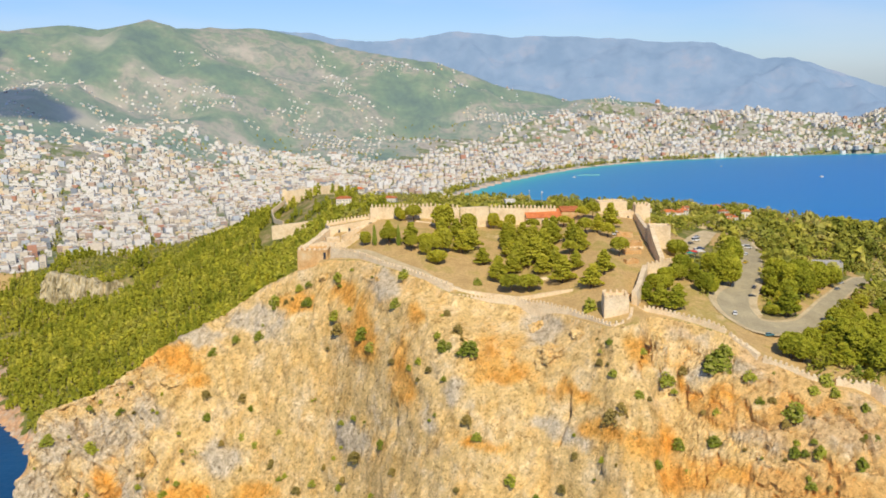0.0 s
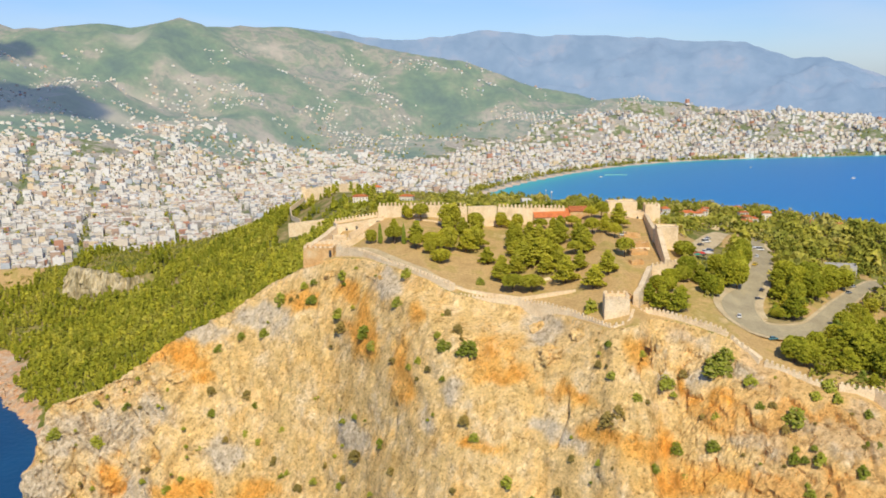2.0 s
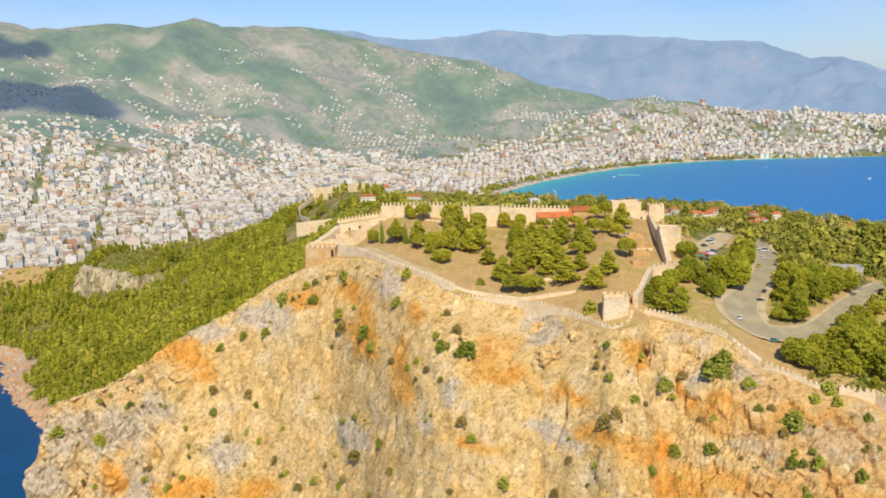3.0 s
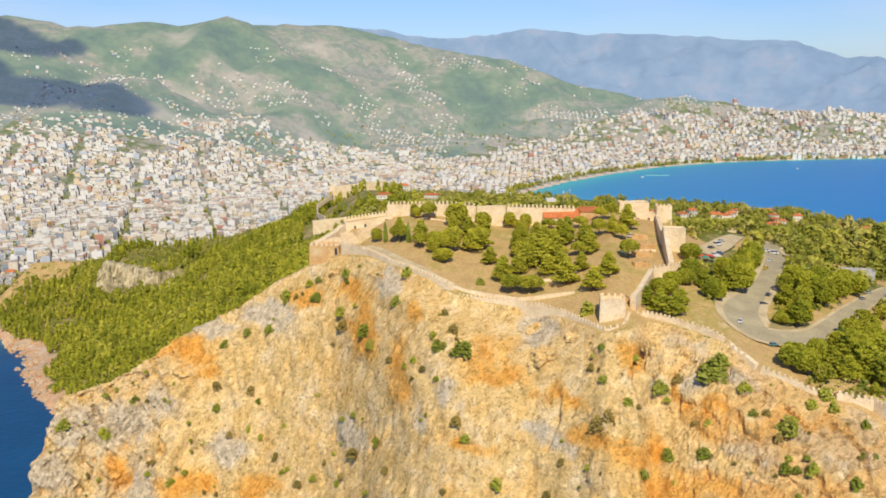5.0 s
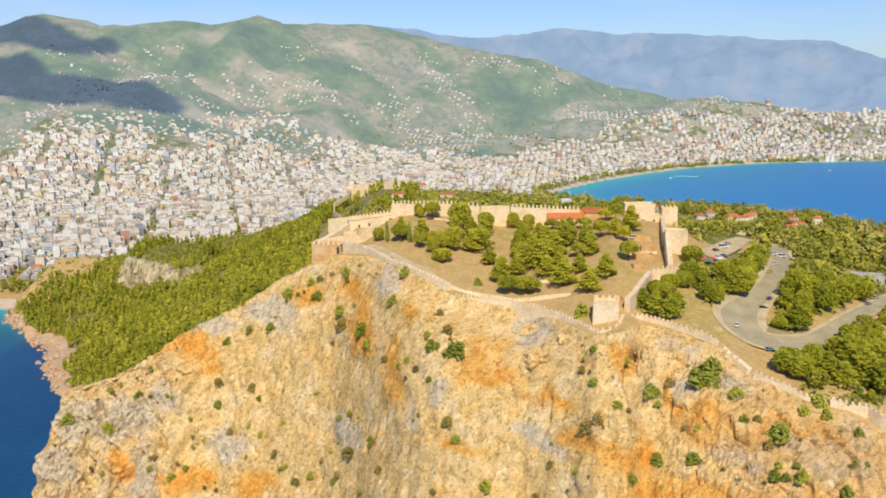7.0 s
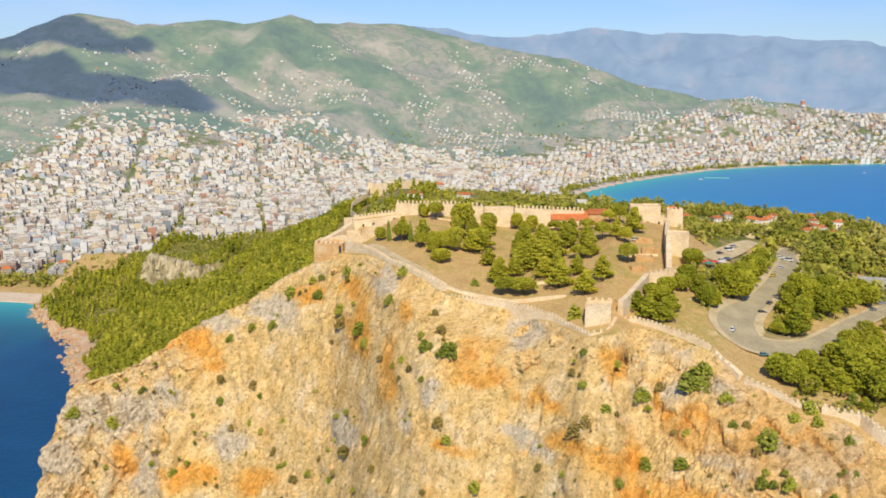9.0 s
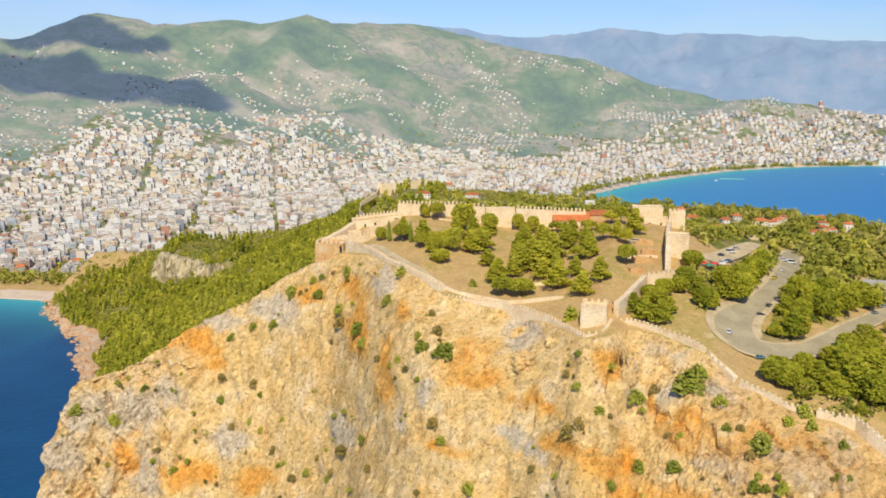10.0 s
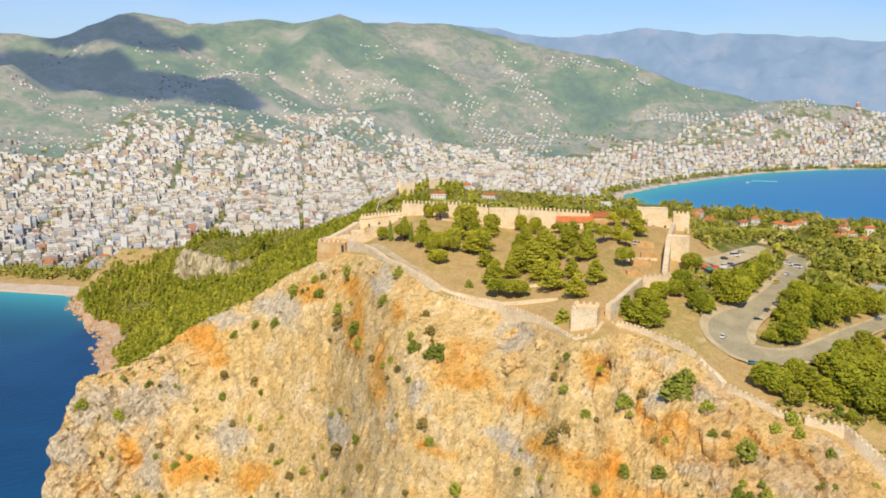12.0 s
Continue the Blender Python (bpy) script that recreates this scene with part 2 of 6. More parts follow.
def ground_z(x, y):
    """Height at one place, by a table where it is near."""
    u, v = x - NEAR_X[0], y - NEAR_Y[0]
    i, j = int(u), int(v)
    if u < 0 or v < 0 or i >= len(NEAR_X) - 1 or j >= len(NEAR_Y) - 1:
        return float(height(np.array([x]), np.array([y]))[0])
    a, b = u - i, v - j
    z = NEAR_Z
    return float((z[j, i] * (1 - a) + z[j, i + 1] * a) * (1 - b) + (z[j + 1, i] * (1 - a) + z[j + 1, i + 1] * a) * b)


def stretches(*bits):
    """Grid lines from (start, stop, step) bits laid end to end."""
    return np.concatenate([np.arange(a, b, s) for a, b, s in bits])


def spread(start, stop, fine0, fine1, step, growth):
    """Grid lines: fine between fine0 and fine1, wider and wider outside."""
    mid = list(np.arange(fine0, fine1, step))
    lo, s = [fine0], step
    while lo[-1] > start:
        s = min(s * growth, 46)
        lo.append(lo[-1] - s)
    hi, s = [mid[-1]], step
    while hi[-1] < stop:
        s = min(s * growth, 46)
        hi.append(hi[-1] + s)
    return np.array(lo[:0:-1] + mid + hi[1:])

# ---- materials ----
def nodes_of(name):
    m = bpy.data.materials.new(name)
    m.use_nodes = True
    return m, m.node_tree.nodes, m.node_tree.links, m.node_tree.nodes["Principled BSDF"]


def ramp(nt, stops):
    r = nt.new("ShaderNodeValToRGB")
    e = r.color_ramp.elements
    while len(e) < len(stops):
        e.new(0.5)
    for k, (p, c) in zip(e, stops):
        k.position, k.color = p, (*c, 1)
    return r


def noise_node(nt, nl, vector, scale, detail=4.0, rough=0.6):
    n = nt.new("ShaderNodeTexNoise")
    n.inputs["Scale"].default_value = scale
    n.inputs["Detail"].default_value = detail
    n.inputs["Roughness"].default_value = rough
    nl.new(vector, n.inputs["Vector"])
    return n.outputs["Fac"]


def mixed(nt, nl, mode, fac, a, b):
    m = nt.new("ShaderNodeMixRGB")
    m.blend_type = mode
    for value, key in ((fac, "Fac"), (a, "Color1"), (b, "Color2")):
        if hasattr(value, "links"):
            nl.new(value, m.inputs[key])
        elif key == "Fac":
            m.inputs[key].default_value = value
        else:
            m.inputs[key].default_value = (*value, 1)
    return m.outputs["Color"]


def place_vector(nt, nl, world_space, stretch):
    if world_space:
        v = nt.new("ShaderNodeNewGeometry").outputs["Position"]
    else:
        v = nt.new("ShaderNodeTexCoord").outputs["Object"]
    mp = nt.new("ShaderNodeMapping")
    mp.inputs["Scale"].default_value = stretch
    nl.new(v, mp.inputs["Vector"])
    return mp.outputs["Vector"]


def grain(nt, nl, vec, scale, low, high):
    """Fine light and dark grain, as a colour to multiply with."""
    r = ramp(nt, [(0.3, (low,) * 3), (0.7, (high,) * 3)])
    nl.new(noise_node(nt, nl, vec, scale, 5.0, 0.7), r.inputs["Fac"])
    return r.outputs["Color"]


def relief(nt, nl, bsdf, height_socket, strength, distance):
    b = nt.new("ShaderNodeBump")
    b.inputs["Strength"].default_value = strength
    b.inputs["Distance"].default_value = distance
    nl.new(height_socket, b.inputs["Height"])
    nl.new(b.outputs["Normal"], bsdf.inputs["Normal"])


def surface(name, stops, big, small, rough=0.9, bump=0.5, depth=0.3, world_space=True, stretch=(1, 1, 1), each="", spread_by=0.25, spec=0.2, contrast=(0.72, 1.18)):
    """A mottled surface: colours by large noise, grain by fine noise, relief from both."""
    m, nt, nl, bs = nodes_of(name)
    vec = place_vector(nt, nl, world_space, stretch)
    r = ramp(nt, stops)
    f1 = noise_node(nt, nl, vec, big, 6.0, 0.65)
    nl.new(f1, r.inputs["Fac"])
    col = mixed(nt, nl, "MULTIPLY", 1.0, r.outputs["Color"], grain(nt, nl, vec, small, *contrast))
    if each:
        if each == "tone":
            tone = nt.new("ShaderNodeAttribute")
            tone.attribute_name = "tone"
            src = tone.outputs["Fac"]
        else:
            src = nt.new("ShaderNodeObjectInfo").outputs["Random"] if each == "object" else nt.new("ShaderNodeNewGeometry").outputs["Random Per Island"]
        rr = ramp(nt, [(0.0, (1 - spread_by, 1 - spread_by * 0.8, 1 - spread_by)), (0.5, (1, 1, 1)), (1.0, (1 + spread_by, 1 + spread_by * 0.8, 1 + spread_by * 0.4))])
        nl.new(src, rr.inputs["Fac"])
        col = mixed(nt, nl, "MULTIPLY", 1.0, col, rr.outputs["Color"])
    nl.new(col, bs.inputs["Base Color"])
    bs.inputs["Roughness"].default_value = rough
    bs.inputs["Specular IOR Level"].default_value = spec
    if bump:
        relief(nt, nl, bs, noise_node(nt, nl, vec, small * 0.6, 6.0, 0.7), bump, depth)
    return m


def leafy(m):
    """Let some light through the leaves."""
    nt, nl = m.node_tree.nodes, m.node_tree.links
    bs, out = nt["Principled BSDF"], nt["Material Output"]
    thin, mix = nt.new("ShaderNodeBsdfTranslucent"), nt.new("ShaderNodeMixShader")
    mix.inputs["Fac"].default_value = 0.2
    nl.new(bs.inputs["Base Color"].links[0].from_socket, thin.inputs["Color"])
    nl.new(bs.outputs["BSDF"], mix.inputs[1])
    nl.new(thin.outputs["BSDF"], mix.inputs[2])
    nl.new(mix.outputs["Shader"], out.inputs["Surface"])
    return m


def plain_paint(name, colour, rough=0.5, metal=0.0, spec=0.4):
    m, nt, nl, bs = nodes_of(name)
    vec = place_vector(nt, nl, False, (1, 1, 1))
    col = mixed(nt, nl, "MULTIPLY", 1.0, colour, grain(nt, nl, vec, 3.0, 0.85, 1.08))
    nl.new(col, bs.inputs["Base Color"])
    bs.inputs["Roughness"].default_value = rough
    bs.inputs["Metallic"].default_value = metal
    bs.inputs["Specular IOR Level"].default_value = spec
    return m


def cliff_material():
    """Limestone: cream and pale grey, with ochre and rust stains of their own shape."""
    m, nt, nl, bs = nodes_of("cliff_limestone")
    vec = place_vector(nt, nl, True, (1, 1, 1))
    tall = place_vector(nt, nl, True, (1, 1, 0.45))

    def field(name, scale, weight, lo, hi, strength):
        """A stain: its mapped place, broken up by noise, as a mask."""
        at = nt.new("ShaderNodeAttribute")
        at.attribute_name = name
        n = nt.new("ShaderNodeMath")
        n.operation = "MULTIPLY_ADD"
        nl.new(noise_node(nt, nl, tall, scale, 7.0, 0.66), n.inputs[0])
        n.inputs[1].default_value = weight / 3
        third = nt.new("ShaderNodeMath")
        third.operation = "DIVIDE"
        third.inputs[1].default_value = 3
        nl.new(at.outputs["Fac"], third.inputs[0])
        nl.new(third.outputs["Value"], n.inputs[2])
        r = ramp(nt, [(lo / 3, (0, 0, 0)), (hi / 3, (strength,) * 3)])
        nl.new(n.outputs["Value"], r.inputs["Fac"])
        return r.outputs["Color"]

    base = ramp(nt, [(0.30, (0.56, 0.36, 0.135)), (0.41, (0.73, 0.50, 0.20)), (0.52, (0.80, 0.56, 0.25)), (0.66, (0.82, 0.63, 0.36))])
    nl.new(noise_node(nt, nl, vec, 0.07, 8.0, 0.68), base.inputs["Fac"])
    col = base.outputs["Color"]
    wash = ramp(nt, [(0.50, (0, 0, 0)), (0.64, (0.6, 0.6, 0.6))])
    nl.new(noise_node(nt, nl, tall, 0.085, 7.0, 0.68), wash.inputs["Fac"])
    col = mixed(nt, nl, "MIX", wash.outputs["Color"], col, (0.78, 0.46, 0.14))
    col = mixed(nt, nl, "MIX", field("grey_bed", 0.12, 1.6, 1.02, 1.7, 0.85), col, mixed(nt, nl, "MULTIPLY", 1.0, (0.64, 0.54, 0.39), grain(nt, nl, vec, 0.3, 0.68, 1.2)))
    col = mixed(nt, nl, "MIX", field("ochre", 0.09, 1.6, 0.98, 1.65, 0.85), col, (0.80, 0.43, 0.10))
    col = mixed(nt, nl, "MIX", field("ochre", 0.14, 2.2, 1.6, 2.35, 0.85), col, (0.76, 0.32, 0.05))
    xyz = nt.new("ShaderNodeSeparateXYZ")
    nl.new(vec, xyz.inputs["Vector"])
    # dry earth and scree to the east
    bed = nt.new("ShaderNodeMapRange")
    bed.inputs["From Min"].default_value, bed.inputs["From Max"].default_value = 85.0, 135.0
    bed.inputs["To Min"].default_value, bed.inputs["To Max"].default_value = -0.2, 0.16
    nl.new(xyz.outputs["X"], bed.inputs["Value"])
    sumn = nt.new("ShaderNodeMath")
    nl.new(noise_node(nt, nl, vec, 0.06, 6.0, 0.64), sumn.inputs[0])
    nl.new(bed.outputs["Result"], sumn.inputs[1])
    scree = ramp(nt, [(0.50, (0, 0, 0)), (0.64, (0.65, 0.65, 0.65))])
    nl.new(sumn.outputs["Value"], scree.inputs["Fac"])
    col = mixed(nt, nl, "MIX", scree.outputs["Color"], col, (0.68, 0.42, 0.16))
    # dry tufts and pockmarks, by patches
    dry = ramp(nt, [(0.60, (0, 0, 0)), (0.68, (0.55, 0.55, 0.55))])
    nl.new(noise_node(nt, nl, vec, 0.16, 6.0, 0.72), dry.inputs["Fac"])
    col = mixed(nt, nl, "MIX", dry.outputs["Color"], col, (0.36, 0.28, 0.12))
    pock = ramp(nt, [(0.35, (0.46, 0.40, 0.32)), (0.43, (1, 1, 1))])
    nl.new(noise_node(nt, nl, vec, 0.55, 4.0, 0.7), pock.inputs["Fac"])
    col = mixed(nt, nl, "MULTIPLY", 0.9, col, pock.outputs["Color"])
    chunk = nt.new("ShaderNodeTexVoronoi")
    chunk.inputs["Scale"].default_value = 0.55
    nl.new(mixed(nt, nl, "ADD", 1.0, vec, mixed(nt, nl, "MULTIPLY", 1.0, grain(nt, nl, vec, 0.35, 0.0, 1.0), (3, 3, 3))), chunk.inputs["Vector"])
    tone = nt.new("ShaderNodeSeparateXYZ")
    nl.new(chunk.outputs["Color"], tone.inputs["Vector"])
    shade = ramp(nt, [(0.0, (0.70, 0.67, 0.62)), (0.35, (0.98, 0.98, 0.98)), (0.8, (1.04, 1.04, 1.05)), (1.0, (1.22, 1.24, 1.28))])
    nl.new(tone.outputs["X"], shade.inputs["Fac"])
    col = mixed(nt, nl, "MULTIPLY", 1.0, col, shade.outputs["Color"])
    col = mixed(nt, nl, "MULTIPLY", 1.0, col, grain(nt, nl, vec, 0.9, 0.72, 1.16))
    nl.new(col, bs.inputs["Base Color"])
    bs.inputs["Roughness"].default_value = 0.95
    bs.inputs["Specular IOR Level"].default_value = 0.1
    relief(nt, nl, bs, noise_node(nt, nl, vec, 0.35, 9.0, 0.74), 0.9, 1.35)
    return m


MAT_CLIFF = cliff_material()
MAT_EARTH = surface("dry_earth", [(0.3, (0.46, 0.30, 0.12)), (0.5, (0.58, 0.39, 0.165)), (0.60, (0.42, 0.32, 0.095)), (0.74, (0.70, 0.50, 0.26))], 0.05, 0.9, 0.95, 0.4, 0.3)
MAT_SCRUB = surface("scrub_ground", [(0.3, (0.11, 0.13, 0.025)), (0.48, (0.19, 0.20, 0.045)), (0.58, (0.33, 0.26, 0.11)), (0.72, (0.48, 0.36, 0.19))], 0.045, 0.6, 0.95, 0.6, 0.5)
MAT_TOWN = surface("town_ground", [(0.3, (0.30, 0.29, 0.26)), (0.46, (0.40, 0.37, 0.32)), (0.55, (0.14, 0.19, 0.07)), (0.66, (0.42, 0.38, 0.31))], 0.012, 0.15, 0.95, 0.0)
MAT_HILL = surface("green_hills_haze_glow", [(0.30, (0.07, 0.11, 0.05)), (0.42, (0.11, 0.16, 0.06)), (0.50, (0.16, 0.19, 0.08)), (0.56, (0.28, 0.24, 0.15)), (0.60, (0.14, 0.17, 0.08)), (0.67, (0.26, 0.23, 0.15)), (0.74, (0.11, 0.15, 0.07))], 0.0036, 0.03, 0.95, 0.6, 8.0, contrast=(0.75, 1.2))


def scars_and_haze(m):
    """Bare scars and terraces cut into the green; a blue glow paints in four kilometres of haze."""
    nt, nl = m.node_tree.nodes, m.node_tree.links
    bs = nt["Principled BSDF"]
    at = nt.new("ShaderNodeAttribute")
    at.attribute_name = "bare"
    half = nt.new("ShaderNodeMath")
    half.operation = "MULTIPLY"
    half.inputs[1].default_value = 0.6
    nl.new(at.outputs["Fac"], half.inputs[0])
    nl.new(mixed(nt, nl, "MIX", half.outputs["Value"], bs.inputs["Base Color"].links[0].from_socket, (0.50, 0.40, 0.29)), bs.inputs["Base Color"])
    # haze painted as emission; the hills themselves give off no light
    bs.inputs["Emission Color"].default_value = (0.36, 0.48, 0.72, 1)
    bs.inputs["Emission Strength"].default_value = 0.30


scars_and_haze(MAT_HILL)
MAT_SAND = surface("beach_sand", [(0.3, (0.576, 0.439, 0.312)), (0.6, (0.696, 0.561, 0.425))], 0.05, 0.8, 0.95, 0.2, 0.1)
MAT_CRAG = surface("grey_limestone", [(0.3, (0.36, 0.23, 0.13)), (0.45, (0.56, 0.42, 0.28)), (0.51, (0.60, 0.33, 0.16)), (0.58, (0.58, 0.42, 0.28)), (0.7, (0.68, 0.56, 0.42))], 0.05, 0.45, 0.95, 0.9, 1.0, stretch=(1, 1, 0.4))
MAT_GREY_ROCK = surface("weathered_limestone", [(0.32, (0.20, 0.17, 0.09)), (0.44, (0.44, 0.37, 0.22)), (0.54, (0.60, 0.50, 0.31)), (0.7, (0.58, 0.52, 0.38))], 0.12, 0.5, 0.95, 0.9, 0.8, stretch=(1, 1, 0.5))
MAT_STONE = surface("castle_stone", [(0.3, (0.68, 0.50, 0.29)), (0.5, (0.82, 0.64, 0.40)), (0.68, (0.86, 0.71, 0.48))], 0.16, 1.6, 0.92, 0.7, 0.25)
MAT_STONE_WARM = surface("warm_stone", [(0.3, (0.52, 0.28, 0.10)), (0.5, (0.66, 0.41, 0.18)), (0.7, (0.70, 0.55, 0.32))], 0.13, 1.6, 0.92, 0.7, 0.25)
MAT_ASPHALT = surface("worn_asphalt", [(0.35, (0.37, 0.31, 0.193)), (0.6, (0.46, 0.39, 0.244)), (0.75, (0.53, 0.44, 0.260))], 0.09, 1.5, 0.9, 0.2, 0.05)
MAT_GRAVEL = surface("road_shoulder", [(0.35, (0.504, 0.389, 0.222)), (0.6, (0.660, 0.531, 0.319))], 0.1, 1.5, 0.95, 0.3, 0.1)
MAT_BARK = surface("pine_bark", [(0.35, (0.12, 0.08, 0.05)), (0.65, (0.24, 0.17, 0.11))], 1.5, 6.0, 0.95, 0.6, 0.05, world_space=False, stretch=(1, 1, 0.3))
MAT_PINE = surface("pine_needles", [(0.3, (0.32, 0.31, 0.025)), (0.5, (0.46, 0.43, 0.04)), (0.7, (0.60, 0.53, 0.08))], 0.35, 2.2, 0.85, 0.0, each="object", spread_by=0.22, spec=0.1, contrast=(0.7, 1.2))
MAT_PINE_DARK = surface("dark_needles", [(0.3, (0.18, 0.24, 0.03)), (0.5, (0.27, 0.33, 0.045)), (0.7, (0.36, 0.40, 0.08))], 0.35, 2.2, 0.85, 0.0, each="object", spread_by=0.2, spec=0.1, contrast=(0.7, 1.2))
MAT_PINE_GREEN = surface("green_needles", [(0.3, (0.25, 0.27, 0.022)), (0.5, (0.37, 0.37, 0.032)), (0.7, (0.50, 0.46, 0.06))], 0.35, 2.2, 0.85, 0.0, each="object", spread_by=0.25, spec=0.1, contrast=(0.7, 1.2))
MAT_FOREST = surface("forest_leaves", [(0.3, (0.28, 0.30, 0.03)), (0.5, (0.41, 0.40, 0.045)), (0.7, (0.55, 0.50, 0.09))], 0.02, 0.5, 0.9, 0.0, each="tone", spread_by=0.42, spec=0.1)
MAT_OLIVE = surface("olive_scrub", [(0.3, (0.27, 0.28, 0.04)), (0.5, (0.41, 0.39, 0.065)), (0.7, (0.58, 0.49, 0.17))], 0.03, 0.5, 0.9, 0.0, each="tone", spread_by=0.5, spec=0.1)
MAT_BUSH = surface("bush_leaves", [(0.3, (0.25, 0.29, 0.03)), (0.5, (0.36, 0.38, 0.05)), (0.7, (0.52, 0.44, 0.15))], 0.6, 3.0, 0.9, 0.0, each="object", spread_by=0.4, spec=0.1)
MAT_DRY_BUSH = surface("dry_bush_leaves", [(0.3, (0.20, 0.15, 0.04)), (0.5, (0.28, 0.21, 0.06)), (0.7, (0.34, 0.27, 0.10))], 0.6, 3.0, 0.9, 0.0, each="object", spread_by=0.3, spec=0.1)
for leaf in (MAT_PINE, MAT_PINE_GREEN, MAT_PINE_DARK, MAT_FOREST, MAT_OLIVE, MAT_BUSH):
    leafy(leaf)
MAT_TILE = surface("red_roof_tiles", [(0.35, (0.46, 0.13, 0.05)), (0.6, (0.60, 0.20, 0.07)), (0.75, (0.62, 0.30, 0.16))], 0.4, 2.5, 0.8, 0.3, 0.08, each="object", spread_by=0.2)
MAT_PLASTER = surface("pale_plaster", [(0.3, (0.66, 0.60, 0.50)), (0.6, (0.78, 0.72, 0.62))], 0.3, 2.0, 0.85, 0.1, 0.05, each="object", spread_by=0.15)
MAT_GLASS = plain_paint("dark_glass", (0.04, 0.05, 0.06), 0.12, 0.0, 0.6)
MAT_TYRE = plain_paint("tyre_rubber", (0.03, 0.03, 0.03), 0.9)
MAT_CONCRETE = surface("grey_concrete", [(0.35, (0.40, 0.38, 0.35)), (0.65, (0.52, 0.50, 0.46))], 0.3, 2.0, 0.9, 0.1, 0.05)


# ---- building tools ----
class Shape:
    """Collects faces of one part."""

    def __init__(self):
        self.v, self.f = [], []

    def add(self, verts, faces):
        n = len(self.v)
        self.v.extend(tuple(map(float, p)) for p in verts)
        self.f.extend(tuple(n + i for i in f) for f in faces)
        return self

    def box(self, x0, y0, z0, x1, y1, z1, inset=0.0):
        """A box, its top drawn in by inset."""
        i = inset
        v = [(x0, y0, z0), (x1, y0, z0), (x1, y1, z0), (x0, y1, z0), (x0 + i, y0 + i, z1), (x1 - i, y0 + i, z1), (x1 - i, y1 - i, z1), (x0 + i, y1 - i, z1)]
        return self.add(v, [(3, 2, 1, 0), (4, 5, 6, 7), (0, 1, 5, 4), (1, 2, 6, 5), (2, 3, 7, 6), (3, 0, 4, 7)])

    def ring(self, points, radii, n=7):
        """A tapered limb along points."""
        base = len(self.v)
        for p, r in zip(points, radii):
            for k in range(n):
                a = 2 * math.pi * k / n
                self.v.append((p[0] + r * math.cos(a), p[1] + r * math.sin(a), p[2]))
        for j in range(len(points) - 1):
            for k in range(n):
                a, b = base + j * n + k, base + j * n + (k + 1) % n
                self.f.append((a, b, b + n, a + n))
        self.f.append(tuple(base + (len(points) - 1) * n + k for k in range(n)))
        return self

    def mesh(self, name, *mats):
        me = bpy.data.meshes.new(name)
        me.from_pydata(self.v, [], self.f)
        for m in mats:
            me.materials.append(m)
        me.update()
        return me


def part(name, shape, material, parent, label=""):
    """One mesh object under a thing or a part. shape: a Shape or a mesh."""
    me = shape if isinstance(shape, bpy.types.Mesh) else shape.mesh(name, material)
    ob = new(name, me)
    ob.parent = parent
    if label:
        ob["label"] = label
    return ob


KIDS = {}


def part_of(name, shape, material, parent, label=""):
    """A part that is noted down, so that its thing can be copied quickly."""
    ob = part(name, shape, material, parent, label)
    KIDS.setdefault(parent.name, []).append(ob)
    return ob


def quick_copy(ob, m):
    """As copy_thing(), for a thing whose parts are noted down."""
    twin = ob.copy()
    scene.collection.objects.link(twin)
    twin.matrix_basis = m
    for o in KIDS.get(ob.name, ()):
        c = o.copy()
        scene.collection.objects.link(c)
        c.parent = twin
    return twin


def thing(name, label, category, group="", kind="", at=None):
    ob = tagged(new(name), label, category, group, kind)
    ob.empty_display_size = 0.5
    if at is not None:
        ob.matrix_basis = at
    return ob


def array_mesh(name, verts, faces, materials, index=None, shade_smooth=False):
    """A mesh from arrays; faces all of one size."""
    me = bpy.data.meshes.new(name)
    faces = np.asarray(faces, np.int32)
    n, k = faces.shape
    me.vertices.add(len(verts))
    me.vertices.foreach_set("co", np.asarray(verts, np.float32).ravel())
    me.loops.add(n * k)
    me.loops.foreach_set("vertex_index", faces.ravel())
    me.polygons.add(n)
    me.polygons.foreach_set("loop_start", np.arange(0, n * k, k, dtype=np.int32))
    me.polygons.foreach_set("loop_total", np.full(n, k, np.int32))
    for m in materials:
        me.materials.append(m)
    if index is not None:
        me.polygons.foreach_set("material_index", np.asarray(index, np.int32))
    me.polygons.foreach_set("use_smooth", np.broadcast_to(np.asarray(shade_smooth, bool), n).copy())
    me.update(calc_edges=True)
    me.validate()
    return me


TUFT_V = np.array([(1, 1, 1), (-1, -1, 1), (-1, 1, -1), (1, -1, -1)], float) * 0.8
TUFT_F = np.array([(0, 1, 3), (0, 2, 1), (0, 3, 2), (1, 2, 3)])


def tufts(centres, radii, rng, flat=0.8):
    """Ragged leaf clumps, one at each centre: arrays of corners and faces."""
    c, r = np.asarray(centres, float), np.asarray(radii, float)
    n = len(c)
    q = rng.normal(size=(n, 4))
    q /= np.linalg.norm(q, axis=1)[:, None]
    w, x, y, z = q.T
    rot = np.stack([1 - 2 * (y * y + z * z), 2 * (x * y - z * w), 2 * (x * z + y * w), 2 * (x * y + z * w), 1 - 2 * (x * x + z * z), 2 * (y * z - x * w), 2 * (x * z - y * w), 2 * (y * z + x * w), 1 - 2 * (x * x + y * y)], 1).reshape(n, 3, 3)
    v = TUFT_V[None] * rng.uniform(0.55, 1.35, (n, 4, 1))
    v = np.einsum("nij,nkj->nki", rot, v) * r[:, None, None]
    v[:, :, 2] *= flat
    v += c[:, None]
    f = TUFT_F[None] + (np.arange(n) * 4)[:, None, None]
    return v.reshape(-1, 3), f.reshape(-1, 3)

